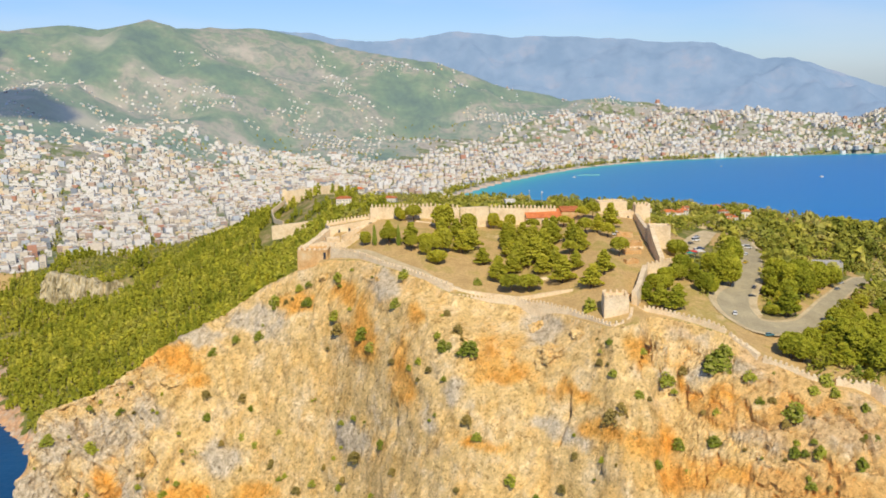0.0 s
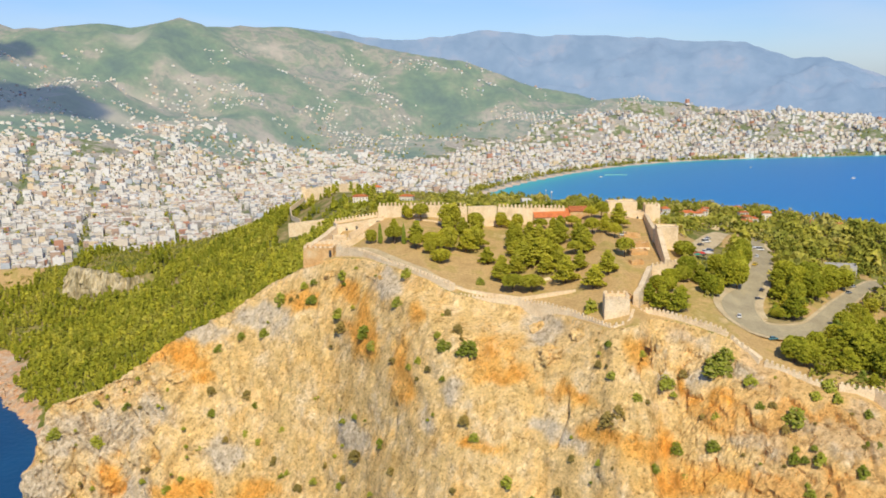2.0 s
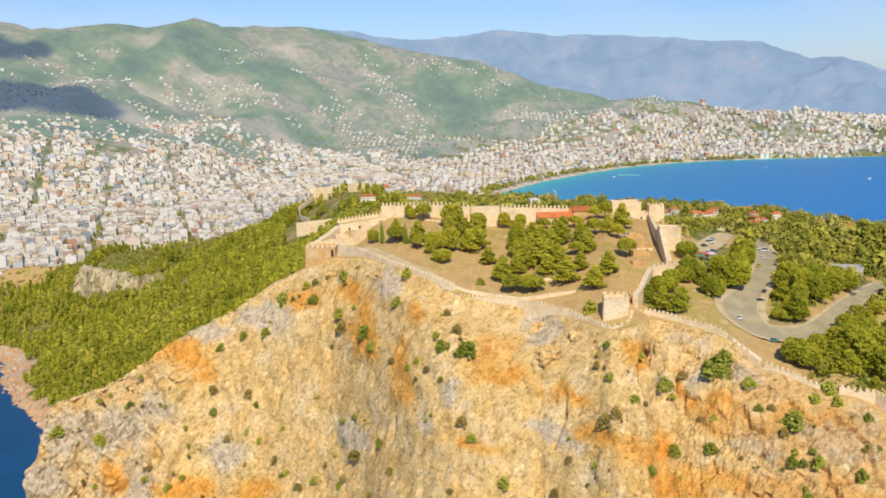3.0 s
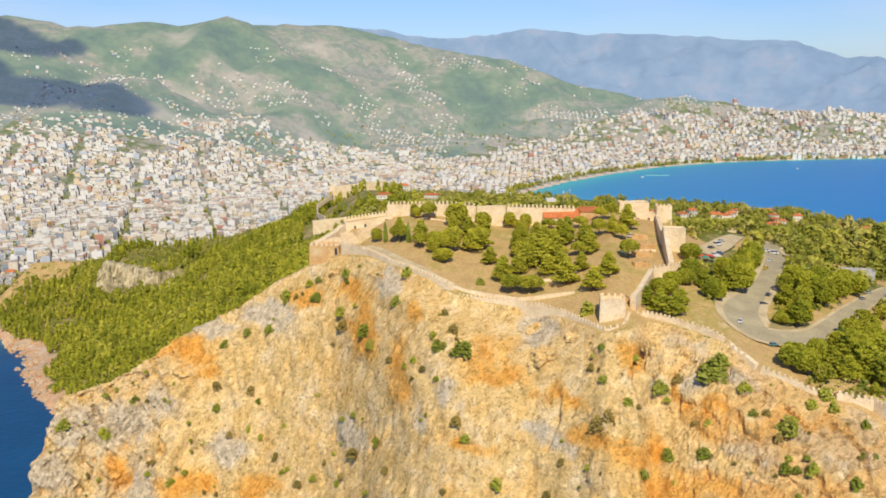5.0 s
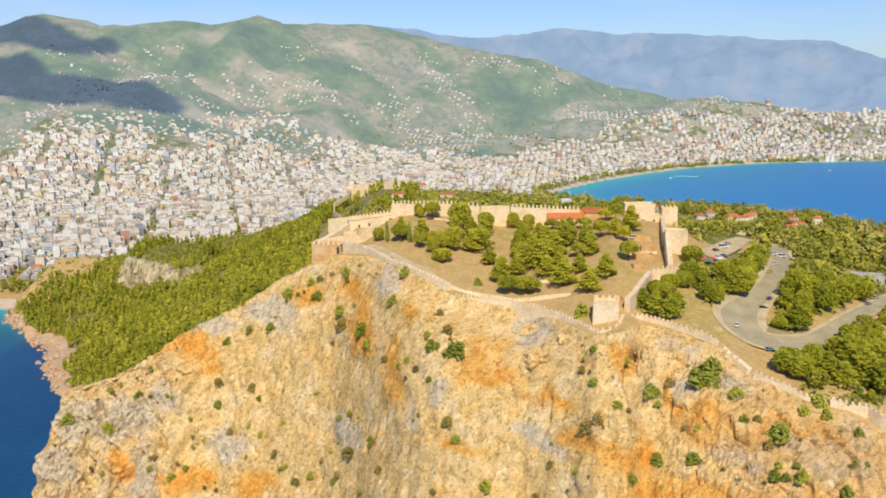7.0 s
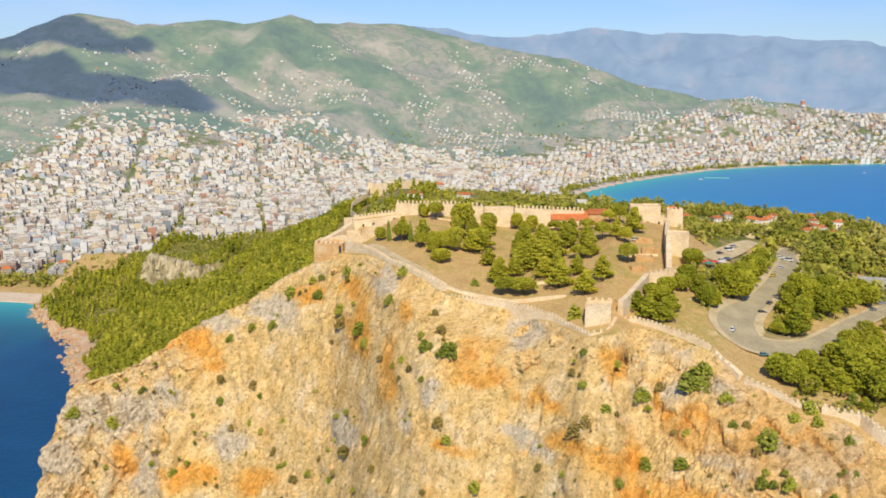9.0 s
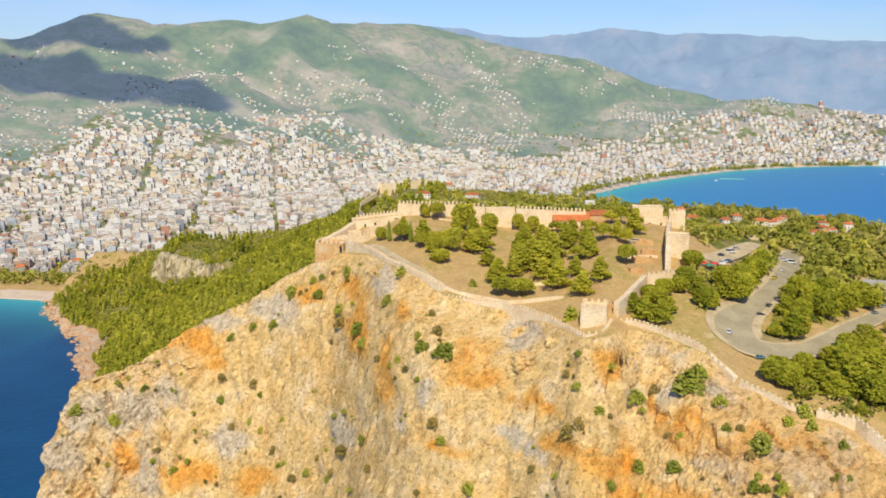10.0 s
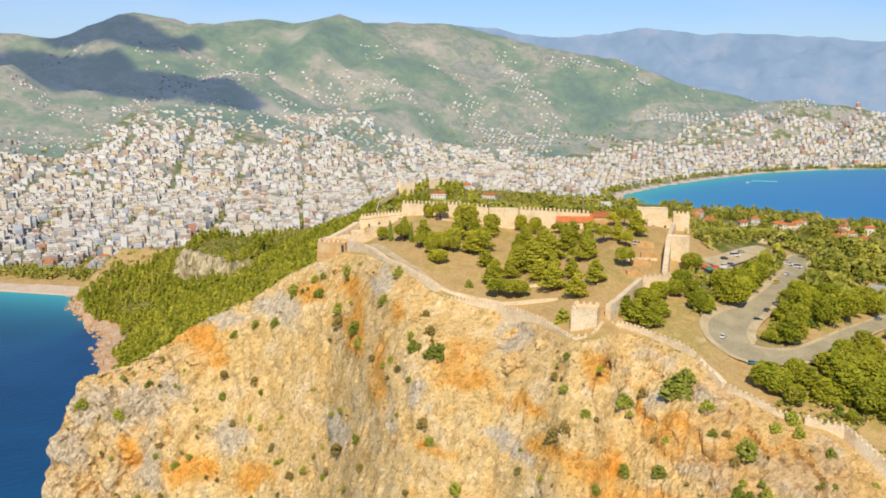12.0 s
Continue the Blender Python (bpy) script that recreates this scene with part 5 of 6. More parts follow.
low = bare & (gz > 8) & (gx < xl + 30) & (gy > 560) & ~((gx < -560) & (rng.uniform(0, 1, gx.size) < 0.75)) & (gy < crag_y + 400)
lx, ly = (np.repeat(g[low], 4) + rng.uniform(-3, 3, 4 * low.sum()) for g in (gx, gy))

hr = random.Random(33)
MORE_HOUSES = [(hr.uniform(140, 360), hr.uniform(660, 960)) for _ in range(30)]
gx, gy = np.meshgrid(np.arange(-120, 430, 5.4), np.arange(566, 1090, 5.4))
gx, gy = (g.ravel() + rng.uniform(-3, 3, g.size) for g in (gx, gy))
ok = (height(gx, gy) > 60) & (vnoise(gx / 26, gy / 26, 0, 76) > 0.34) & (rng.uniform(0, 1, gx.size) < 0.88)
for hx, hy in ((-102, 1034), (-104, 902), (-62, 960), (223, 936), (243, 930), (300, 900), (285, 898), (190, 900), (205, 770), (232, 760), (283, 735), (303, 700), (262, 850), (160, 905), (330, 830), (176, 830), (62, 900), *MORE_HOUSES):
    ok &= ~((np.abs(gx - hx) < 12) & (gy - hy > -32) & (gy - hy < 7))
ok &= ~((gx > 85) & (gx < 128) & (gy < 580)) & ~((gx > 128) & (gx < 190) & (gy < 606))
sizes = 2.4 + 5.6 * rng.uniform(0, 1, gx.size) ** 1.6
room = 298.5 - 0.1535 * (gy - 6) - height(gx, gy)
sizes = np.where((gx > 120) & (gy < 800), np.minimum(sizes, room), sizes)
sizes = np.where((gx < -20) & (gy > 840), np.minimum(sizes, 3.4), sizes)
sizes = np.where((gx < -20) & (gy < 900), np.minimum(sizes, 300 - 0.1385 * (gy - 13) - height(gx, gy)), sizes)
ok &= sizes > 1.2
tree_mass("hill_trees", "mixed green trees and scrub on the hilltop", np.append(gx[ok], [b[0] for b in beyond]), np.append(gy[ok], [b[1] for b in beyond]), np.append(sizes[ok], [b[2] for b in beyond]), MAT_OLIVE, 19, 82, 0.35, 1.35, 0.85)


gx, gy = np.meshgrid(np.arange(124, 340, 2.6), np.arange(352, 700, 2.6))
gx, gy = (g.ravel() + rng.uniform(-1.2, 1.2, g.size) for g in (gx, gy))
far_off = np.array([min(off_road(a, b), off_road(a, b, PARK)) for a, b in zip(gx, gy)])
ok = (gy - np.interp(gx, RIM_X, RIM_Y) > 5) & (far_off > 10) & ((gx > 152) | (gy > 408)) & (vnoise(gx / 16, gy / 16, 0, 79) > 0.47) & (rng.uniform(0, 1, gx.size) < 0.6)
tree_mass("scrub", "low green and olive scrub on the dry slope", np.append(gx[ok], lx), np.append(gy[ok], ly), np.append(rng.uniform(1.2, 3.6, ok.sum()), rng.uniform(1.0, 3.4, len(lx))), MAT_OLIVE, 6, 84, 0.3, 1.3, 1.25)


def bush_model(seed, mat, label):
    rng = np.random.default_rng(seed)
    n = 170
    a, u = rng.uniform(0, 6.283, n), rng.uniform(0, 1, n)
    rad = 0.46 * np.sqrt(u) * (0.8 + 0.25 * np.sin(3 * a + seed))
    z = rng.uniform(0.0, 1, n) * (1 - (rad / 0.55) ** 2) * 0.9
    v, f = tufts(np.stack([rad * np.cos(a), rad * np.sin(a), z], 1), rng.uniform(0.06, 0.12, n), rng, 0.85)
    return tagged(new("bush", array_mesh("bush", v, f, [mat])), label, "bush", "bushes on the cliff")


BUSHES = [bush_model(90 + k, MAT_BUSH, "green shrub growing on the cliff face") for k in range(4)] + [bush_model(96 + k, MAT_DRY_BUSH, "dry olive-brown shrub on the cliff face") for k in range(2)]
CLIFF_BUSHES = [(-60.9, 474.0, 7.2), (-1.9, 409.6, 6.8), (9.8, 404.4, 9.5), (5.1, 413.2, 6), (-58.7, 467.7, 7.5), (-44.4, 451.1, 7.2), (-38.9, 441.9, 6), (-120.4, 495.9, 5.6), (-106.7, 492.3, 5.4), (-133.7, 495.4, 5.3), (-136.3, 484.3, 5), (-135.1, 479.3, 4.6), (-113.8, 471.0, 4.6), (-106.4, 467.7, 4.5), (-126.2, 472.3, 3.9), (-96.6, 459.4, 4.2), (-198.4, 471.1, 8.3), (-220.5, 467.7, 7), (-109.5, 476.5, 4.4), (-114.7, 479.8, 5.5), (-140.5, 471.0, 4), (-47.9, 429.0, 6.5), (-27.1, 403.2, 4.0), (-26.1, 442.4, 5.2), (-59.9, 486.7, 6.5), (-77.8, 489.3, 6.3)]
RIGHT_BUSHES = [(-97.9, 501.0, 6.5), (-22.1, 457.5, 6.8), (115.2, 373.6, 12.4), (119.3, 375.6, 9), (95.1, 377.1, 7.2), (68.8, 361.7, 6.9), (72.7, 360.8, 5.9), (141.1, 350.2, 8.5), (109.7, 353.1, 6.2), (96.7, 359.0, 5.5), (157.7, 361.7, 6.2), (127.1, 365.3, 5.6), (160.0, 356.9, 5.2), (151.6, 358.2, 4.8), (137.7, 339.2, 5.2), (146.9, 337.2, 6), (161.5, 332.1, 5), (26.9, 368.9, 5.5), (8.3, 385.6, 5), (12.7, 381.0, 4.6), (-157.7, 460.0, 6), (-83.6, 498.0, 4.5), (80.6, 363.8, 4.5), (-81.3, 447.3, 5), (15.6, 452.2, 5.2), (66.5, 409.2, 7.5)]


def put_bush(x, y, w, squash, rnd, kinds=6):
    k = rnd.randrange(kinds)
    m = pose(x, y, ground_z(x, y) - 0.12 * w, 0, 0, rnd.uniform(0, 360)) @ Matrix.Diagonal((w, w * rnd.uniform(0.8, 1), w * squash, 1))
    if BUSHES[k].get("standing"):
        return quick_copy(BUSHES[k], m)
    BUSHES[k]["standing"] = 1
    BUSHES[k].matrix_basis = m
    return BUSHES[k]


for x, y, w in CLIFF_BUSHES + RIGHT_BUSHES:
    put_bush(x, y, w * 1.2, rnd.uniform(0.65, 0.9), rnd, 5)
for _ in range(270):
    x = rnd.uniform(-235, 200)
    y = float(np.interp(x, RIM_X, RIM_Y)) - rnd.uniform(2, 75)
    if vnoise(x / 30, y / 20, 0, 78) > 0.45:
        put_bush(x, y, rnd.uniform(1.6, 4.9), rnd.uniform(0.6, 0.9), rnd)

# ---- the town on the plain ----
def town_paint(name, stops, scale):
    m, nt, nl, bs = nodes_of(name)
    r = ramp(nt, stops)
    r.color_ramp.interpolation = "CONSTANT"
    nl.new(nt.new("ShaderNodeNewGeometry").outputs["Random Per Island"], r.inputs["Fac"])
    vec = place_vector(nt, nl, True, (1, 1, 1))
    col = mixed(nt, nl, "MULTIPLY", 1.0, r.outputs["Color"], grain(nt, nl, vec, scale, 0.82, 1.1))
    nl.new(col, bs.inputs["Base Color"])
    bs.inputs["Roughness"].default_value = 0.9
    bs.inputs["Specular IOR Level"].default_value = 0.15
    return m


MAT_BLOCKS = town_paint("town_plaster", [(0.0, (0.72, 0.69, 0.62)), (0.30, (0.68, 0.60, 0.48)), (0.45, (0.75, 0.73, 0.68)), (0.60, (0.54, 0.45, 0.36)), (0.70, (0.50, 0.36, 0.27)), (0.76, (0.50, 0.54, 0.57)), (0.83, (0.28, 0.31, 0.34)), (0.88, (0.70, 0.56, 0.36)), (0.94, (0.36, 0.33, 0.29)), (0.98, (0.52, 0.27, 0.18))], 0.3)
MAT_ROOFS = town_paint("town_roofs", [(0.0, (0.66, 0.61, 0.53)), (0.30, (0.50, 0.44, 0.38)), (0.50, (0.74, 0.70, 0.64)), (0.76, (0.48, 0.31, 0.22)), (0.86, (0.30, 0.28, 0.26)), (0.93, (0.60, 0.55, 0.50))], 0.4)
MAT_WINDOWS = plain_paint("window_shade", (0.16, 0.17, 0.19), 0.4)
MAT_WHITE = plain_paint("white_paint", (0.66, 0.63, 0.58), 0.7)


def boxes_mesh(x, y, z0, z1, w, d, turn):
    """Many upright boxes without floors: corners and faces (walls, then lids)."""
    n = len(x)
    c, s = np.cos(turn), np.sin(turn)
    sx, sy = np.array([-1, 1, 1, -1]) / 2, np.array([-1, -1, 1, 1]) / 2
    lx, ly = w[:, None] * sx, d[:, None] * sy
    px, py = x[:, None] + lx * c[:, None] - ly * s[:, None], y[:, None] + lx * s[:, None] + ly * c[:, None]
    v = np.concatenate([np.stack([px, py, np.repeat(z0[:, None], 4, 1)], -1), np.stack([px, py, np.repeat(z1[:, None], 4, 1)], -1)], 1)
    walls = np.array([(0, 1, 5, 4), (1, 2, 6, 5), (2, 3, 7, 6), (3, 0, 4, 7), (4, 5, 6, 7)])
    f = walls[None] + (np.arange(n) * 8)[:, None, None]
    return v.reshape(-1, 3), f.reshape(-1, 4)


def apartment(seed):
    """One block of flats, about 1.5 km off: walls, roof, stair head, balconies and windows by storey."""
    r = random.Random(seed)
    w, d, n = r.uniform(11, 18), r.uniform(10, 14), r.randint(3, 6)
    h = 3.0 * n + 1
    ob = thing("apartment_building", "pale plastered block of flats with balconies", "building", "blocks of flats at the edge of town", at=pose(0, 0, -500))
    shade = r.choice([(0.60, 0.56, 0.50), (0.56, 0.48, 0.38), (0.62, 0.59, 0.56), (0.55, 0.38, 0.28), (0.44, 0.46, 0.50), (0.58, 0.45, 0.25)])
    paint = plain_paint("flat_plaster", shade, 0.85)
    part_of("wall", Shape().box(-w / 2, -d / 2, -3, w / 2, d / 2, h), paint, ob)
    if r.random() < 0.2:
        s = Shape().add([(-w / 2 - 0.5, -d / 2 - 0.5, h), (w / 2 + 0.5, -d / 2 - 0.5, h), (w / 2 + 0.5, d / 2 + 0.5, h), (-w / 2 - 0.5, d / 2 + 0.5, h), (-w / 5, 0, h + 3), (w / 5, 0, h + 3)], [(0, 1, 5, 4), (1, 2, 5), (2, 3, 4, 5), (3, 0, 4), (3, 2, 1, 0)])
        part_of("roof", s, MAT_TILE, ob, "red hipped tile roof")
    else:
        s = Shape().box(-w / 2 - 0.2, -d / 2 - 0.2, h, w / 2 + 0.2, d / 2 + 0.2, h + 0.25)
        part_of("roof", s, MAT_CONCRETE, ob, "flat grey roof")
        part_of("stair_head", Shape().box(-2, -1, h + 0.25, 2, 3, h + 2.8), paint, ob)
    for k in range(n):
        z = 3.0 * k + 0.6
        side = 1 if seed % 2 else -1
        lo, hi = sorted((side * w * 0.46, side * w * 0.02))
        part_of("balcony", Shape().box(lo, -d / 2 - 1.3, z - 0.1, hi, -d / 2, z + 0.8), paint if seed % 3 else MAT_WHITE, ob)
        row, ends = Shape(), Shape()
        row.box(-0.42 * w, -d / 2 - 0.05, z + 0.9, 0.42 * w, -d / 2 + 0.1, z + 2.1)
        ends.box(w / 2 - 0.1, -0.38 * d, z + 0.9, w / 2 + 0.05, 0.38 * d, z + 2.1)
        part_of("window_row", row, MAT_WINDOWS, ob, "dark windows of one storey")
        part_of("window_row", ends, MAT_WINDOWS, ob, "dark side windows of one storey")
    return ob, max(w, d)


def build_town():
    rng = np.random.default_rng(11)
    gx, gy = np.meshgrid(np.arange(-3100, 2600, 18.2), np.arange(1180, 4700, 18.2))
    gx, gy = gx.ravel(), gy.ravel()
    ang = 0.35 + 0.5 * fbm(gx / 900, gy / 900, 0, 2, 101)
    x = gx + rng.uniform(-3.6, 3.6, gx.size)
    y = gy + rng.uniform(-3.6, 3.6, gx.size)
    r = np.hypot(x - EYE_X, y - EYE_Y)
    az = np.degrees(np.arctan2(x - EYE_X, y - EYE_Y))
    z = height(x, y)
    xb = np.interp(y, BAY_Y, BAY_X)
    yb = np.interp(x, [-5000, -1100, -776, -655, -600], [900, 1060, 1086, 1092, 1092])
    ok = (az > -45) & (az < 31) & (xb - x > 62) & (y - yb > 118) & (z > 1.5)
    ok &= (y > 1330) | ((x < -420) & (y > yb + 118) & (z < 9))
    edge = np.interp(az, [-40, -20, -8, -2, 3, 8, 16, 25], [2700, 2990, 3230, 3370, 3600, 3980, 4700, 4900])
    past = (r - edge) / 700 + fbm(x / 260, y / 260, 0, 3, 102) * 0.55
    keep = np.where(past < 0, 0.90, np.clip(0.42 - past * 0.55, 0.0, 1))
    clusters = 0.5 + fbm(x / 150, y / 110, 0, 3, 103)
    keep = np.where(past > 0.15, np.where(clusters > 0.66, 0.62 * np.clip(1.35 - past * 0.6, 0, 1), 0.003), keep)
    keep = np.where((past < 0) & (vnoise(x / 75, y / 75, 0, 104) > 0.78), 0.25, keep)
    # main streets
    street = (np.abs(((x * 0.93 + y * 0.36) / 165) % 1 - 0.5) < 0.055) | (np.abs(((y * 0.93 - x * 0.36) / 240) % 1 - 0.5) < 0.04)
    keep = np.where(street & (past < 0), 0.06, keep)
    ok &= (rng.uniform(0, 1, x.size) < keep) & (z < 430)
    x, y, z, r, ang, past, az = (a[ok] for a in (x, y, z, r, ang, past, az))
    order = np.argsort(r + np.where(np.abs(az + 22) < 24, 0, 4000))
    near = order[:230]
    models = [apartment(200 + k) for k in range(9)]
    rnd2 = random.Random(5)
    first = set()
    for i in near:
        k = rnd2.randrange(len(models))
        m = pose(x[i], y[i], z[i], 0, 0, math.degrees(ang[i]) + rnd2.choice((0, 90, 180, 270)) * 0 + rnd2.uniform(-6, 6))
        if k in first:
            quick_copy(models[k][0], m)
        else:
            first.add(k)
            models[k][0].matrix_basis = m
    rest = np.ones(len(x), bool)
    rest[near] = False
    x, y, z, r, ang, past = (a[rest] for a in (x, y, z, r, ang, past))
    n = len(x)
    w, d = rng.uniform(9.5, 17.5, n), rng.uniform(8.5, 15, n)
    h = np.where(past < 0, rng.choice([6, 8, 10, 12, 14, 16, 18, 22], n), rng.choice([5, 7, 9], n)) * rng.uniform(0.9, 1.1, n)
    h = np.where(rng.uniform(0, 1, n) < 0.012, h + rng.uniform(10, 22, n), h)
    small = np.where(past > 0.1, 0.50, np.interp(r, [2300, 3300], [1.0, 0.85]))
    w, d, h = w * small * np.interp(r, [1800, 2600], [1, 1.3]), d * small, h * small * np.interp(r, [1700, 2600], [1.0, 0.62])
    turn = ang + rng.normal(0, 0.08, n)
    v1, f1 = boxes_mesh(x, y, z - 4, z + h, w, d, turn)
    lid1 = np.tile([0, 0, 0, 0, 1], n)
    # parapets and stair heads
    c, s = np.cos(turn), np.sin(turn)
    ox, oy = rng.uniform(-0.25, 0.25, n) * w, rng.uniform(-0.25, 0.25, n) * d
    v2, f2 = boxes_mesh(x + ox * c - oy * s, y + ox * s + oy * c, z + h - 0.5, z + h + rng.uniform(1.5, 3.2, n), w * rng.uniform(0.25, 0.5, n), d * rng.uniform(0.25, 0.5, n), turn)
    lid2 = np.tile([0, 0, 0, 0, 1], n)
    # dark window bands of each storey for the closer half
    parts_v, parts_f, parts_m = [v1, v2], [f1, f2 + len(v1)], [lid1, lid2]
    base = len(v1) + len(v2)
    for k in range(4):
        sel = (r < 2300) & (h > 3 * k + 3.4)
        zz = z[sel] + 3.0 * k + 1.0
        v, f = boxes_mesh(x[sel], y[sel], zz, zz + 1.15, w[sel] + 0.12, d[sel] * 0.78, turn[sel])
        f = f.reshape(-1, 5, 4)[:, :4].reshape(-1, 4)
        parts_v.append(v)
        parts_f.append(f + base)
        parts_m.append(np.full(len(f), 2))
        base += len(v)
        v, f = boxes_mesh(x[sel], y[sel], zz, zz + 1.15, w[sel] * 0.78, d[sel] + 0.12, turn[sel])
        f = f.reshape(-1, 5, 4)[:, :4].reshape(-1, 4)
        parts_v.append(v)
        parts_f.append(f + base)
        parts_m.append(np.full(len(f), 2))
        base += len(v)
    me = array_mesh("town_buildings", np.concatenate(parts_v), np.concatenate(parts_f), [MAT_BLOCKS, MAT_ROOFS, MAT_WINDOWS], np.concatenate(parts_m))
    tagged(new("town_buildings", me), "thousands of pale flat-roofed town buildings on the plain", "town", kind="stuff")
    # street trees, gardens and the green strip behind both beaches
    q = 11500
    tx, ty = rng.uniform(-3000, 2400, q), rng.uniform(1150, 4100, q)
    tz = height(tx, ty)
    good = (tz > 1.5) & (np.interp(ty, BAY_Y, BAY_X) - tx > 40) & (tz < 110) & ((vnoise(tx / 75, ty / 75, 0, 104) > 0.7) | (rng.uniform(0, 1, q) < 0.5)) & ((ty > 1330) | (tx < -500))
    sy = rng.uniform(1950, 3420, 900)
    sx = np.interp(sy, BAY_Y, BAY_X) - rng.uniform(40, 85, 900)
    nx, ny = rng.uniform(-1500, -350, 1500), rng.uniform(1300, 1950, 1500)
    green = (vnoise(nx / 60, ny / 60, 0, 106) > 0.55) & (height(nx, ny) > 1.5)
    bx = rng.uniform(-1100, -650, 620)
    by = 1090 + rng.uniform(62, 140, 620)
    ax, ay = np.concatenate([tx[good], sx, bx, nx[green]]), np.concatenate([ty[good], sy, by, ny[green]])
    tree_mass("town_trees", "dark green street and garden trees between the buildings", ax, ay, rng.uniform(5, 11, len(ax)), MAT_OLIVE, 8, 83, 0.2, 1.0, 1.1)


build_town()

# ---- road, cars, houses and small things ----
def ribbon(name, label, line, widths, mat, lift, category):
    """A strip draped on the ground."""
    s, pts = Shape(), []
    for i in range(len(line) - 1):
        p0, p1, p2, p3 = (Vector((*line[max(0, min(len(line) - 1, i + k))], 0)) for k in (-1, 0, 1, 2))
        for f in np.linspace(0, 1, 6)[:-1]:
            pts.append((0.5 * (2 * p1 + (p2 - p0) * f + (2 * p0 - 5 * p1 + 4 * p2 - p3) * f * f + (3 * p1 - p0 - 3 * p2 + p3) * f**3), widths[i] + (widths[i + 1] - widths[i]) * f))
    cross = 7
    for i, (p, w) in enumerate(pts):
        t = (pts[min(i + 1, len(pts) - 1)][0] - pts[max(i - 1, 0)][0]).normalized()
        nrm = Vector((-t.y, t.x, 0))
        mid = ground_z(p.x, p.y)
        for k in range(cross):
            u = (k / (cross - 1) - 0.5) * w
            q = p + nrm * u
            z = 0.5 * ground_z(q.x, q.y) + 0.5 * mid
            s.v.append((q.x, q.y, max(z, ground_z(q.x, q.y)) + lift))
    for i in range(len(pts) - 1):
        for k in range(cross - 1):
            a = i * cross + k
            s.f.append((a, a + 1, a + cross + 1, a + cross))
    return tagged(new(name, s.mesh(name, mat)), label, category, kind="structure")


ribbon("road_shoulder", "pale gravel shoulder along the hairpin road", ROAD, [12, 14, 17, 17, 16, 17, 21, 24, 25, 21, 16, 14, 12, 10, 10, 10, 10], MAT_GRAVEL, 0.30, "shoulder")
ribbon("road", "worn grey asphalt road with a hairpin bend", ROAD, [9, 10, 11, 10, 9.5, 10, 13, 16, 18, 16, 12, 10, 8.5, 7.5, 7, 7, 7], MAT_ASPHALT, 0.42, "road")
ribbon("path", "pale trodden path behind the cliff wall", [(-66, 509), (-56, 505), (-44.4, 496.2), (-32, 480), (-22, 469), (-13, 460), (-2, 449), (8, 443.5)], [6, 7, 6, 4.5, 4, 3.5, 3, 2.5], MAT_GRAVEL, 0.25, "path")
ribbon("car_park", "dusty grey car park among the trees", PARK, [10, 12, 13, 12, 8], MAT_GRAVEL, 0.30, "car park")


def car(x, y, turn, colour, label, size=1.0, van=False):
    ob = thing("car", label, "car", "cars by the castle road", at=pose(x, y, ground_z(x, y) + 0.45, 0, 0, turn) @ Matrix.Diagonal((size, size, size, 1)))
    paint = plain_paint("car_paint", colour, 0.3, 0.0, 0.5)
    side = [(-2.15, 0.35), (-2.2, 0.8), (-1.7, 0.95), (1.0, 0.95), (2.05, 0.78), (2.2, 0.4)] if not van else [(-2.3, 0.35), (-2.3, 1.0), (1.6, 1.05), (2.3, 0.8), (2.3, 0.4)]
    cab = [(-1.75, 0.95), (-1.2, 1.45), (0.35, 1.47), (1.05, 0.95)] if not van else [(-2.28, 1.0), (-2.2, 2.0), (1.0, 2.0), (1.7, 1.02)]
    for name, prof, half, mat in (("body", side, 0.86, paint), ("cabin", cab, 0.72, MAT_GLASS)):
        s = Shape()
        n = len(prof)
        s.add([(a, -half, b) for a, b in prof] + [(a, half, b) for a, b in prof], [tuple(range(n)), tuple(range(2 * n - 1, n - 1, -1))] + [(k, k + n, (k + 1) % n + n, (k + 1) % n) for k in range(n)])
        part(name, s, mat, ob, "dark car windows" if name == "cabin" else "")
    top = max(b for _, b in cab)
    part("roof", Shape().box(cab[1][0], -0.7, top, cab[2][0], 0.7, top + 0.06, 0.05), paint, ob)
    for wx in (-1.35, 1.35):
        for wy in (-0.8, 0.8):
            s = Shape()
            v = [(wx + 0.33 * math.cos(a), wy + e, 0.33 + 0.33 * math.sin(a)) for e in (-0.1, 0.1) for a in np.linspace(0, 2 * math.pi, 11)[:-1]]
            s.add(v, [tuple(range(9, -1, -1)), tuple(range(10, 20))] + [(k, (k + 1) % 10, (k + 1) % 10 + 10, k + 10) for k in range(10)])
            part("wheel", s, MAT_TYRE, ob, "black wheel")
    return ob


WHITE, GREY, DARK = (0.8, 0.8, 0.78), (0.45, 0.46, 0.48), (0.08, 0.08, 0.09)
car(167.6, 499.1, 60, (0.80, 0.55, 0.04), "yellow taxi parked at the road edge", 1.1)
car(176.0, 524.0, 66, WHITE, "white car parked at the road edge")
car(171.5, 477.4, 62, WHITE, "white car parked under the pines", 1.1)
car(173.4, 481.6, 62, DARK, "dark car parked under the pines", 1.1)
car(158.4, 455.9, 60, DARK, "dark car parked at the road edge", 1.1)
car(152.8, 442.6, 20, DARK, "dark car parked near the bend", 1.1)
car(135.6, 414.0, 75, WHITE, "white car driving on the hairpin road", 1.1)
car(185.2, 549.5, -20, WHITE, "white van parked at the top of the road", 1.1, True)
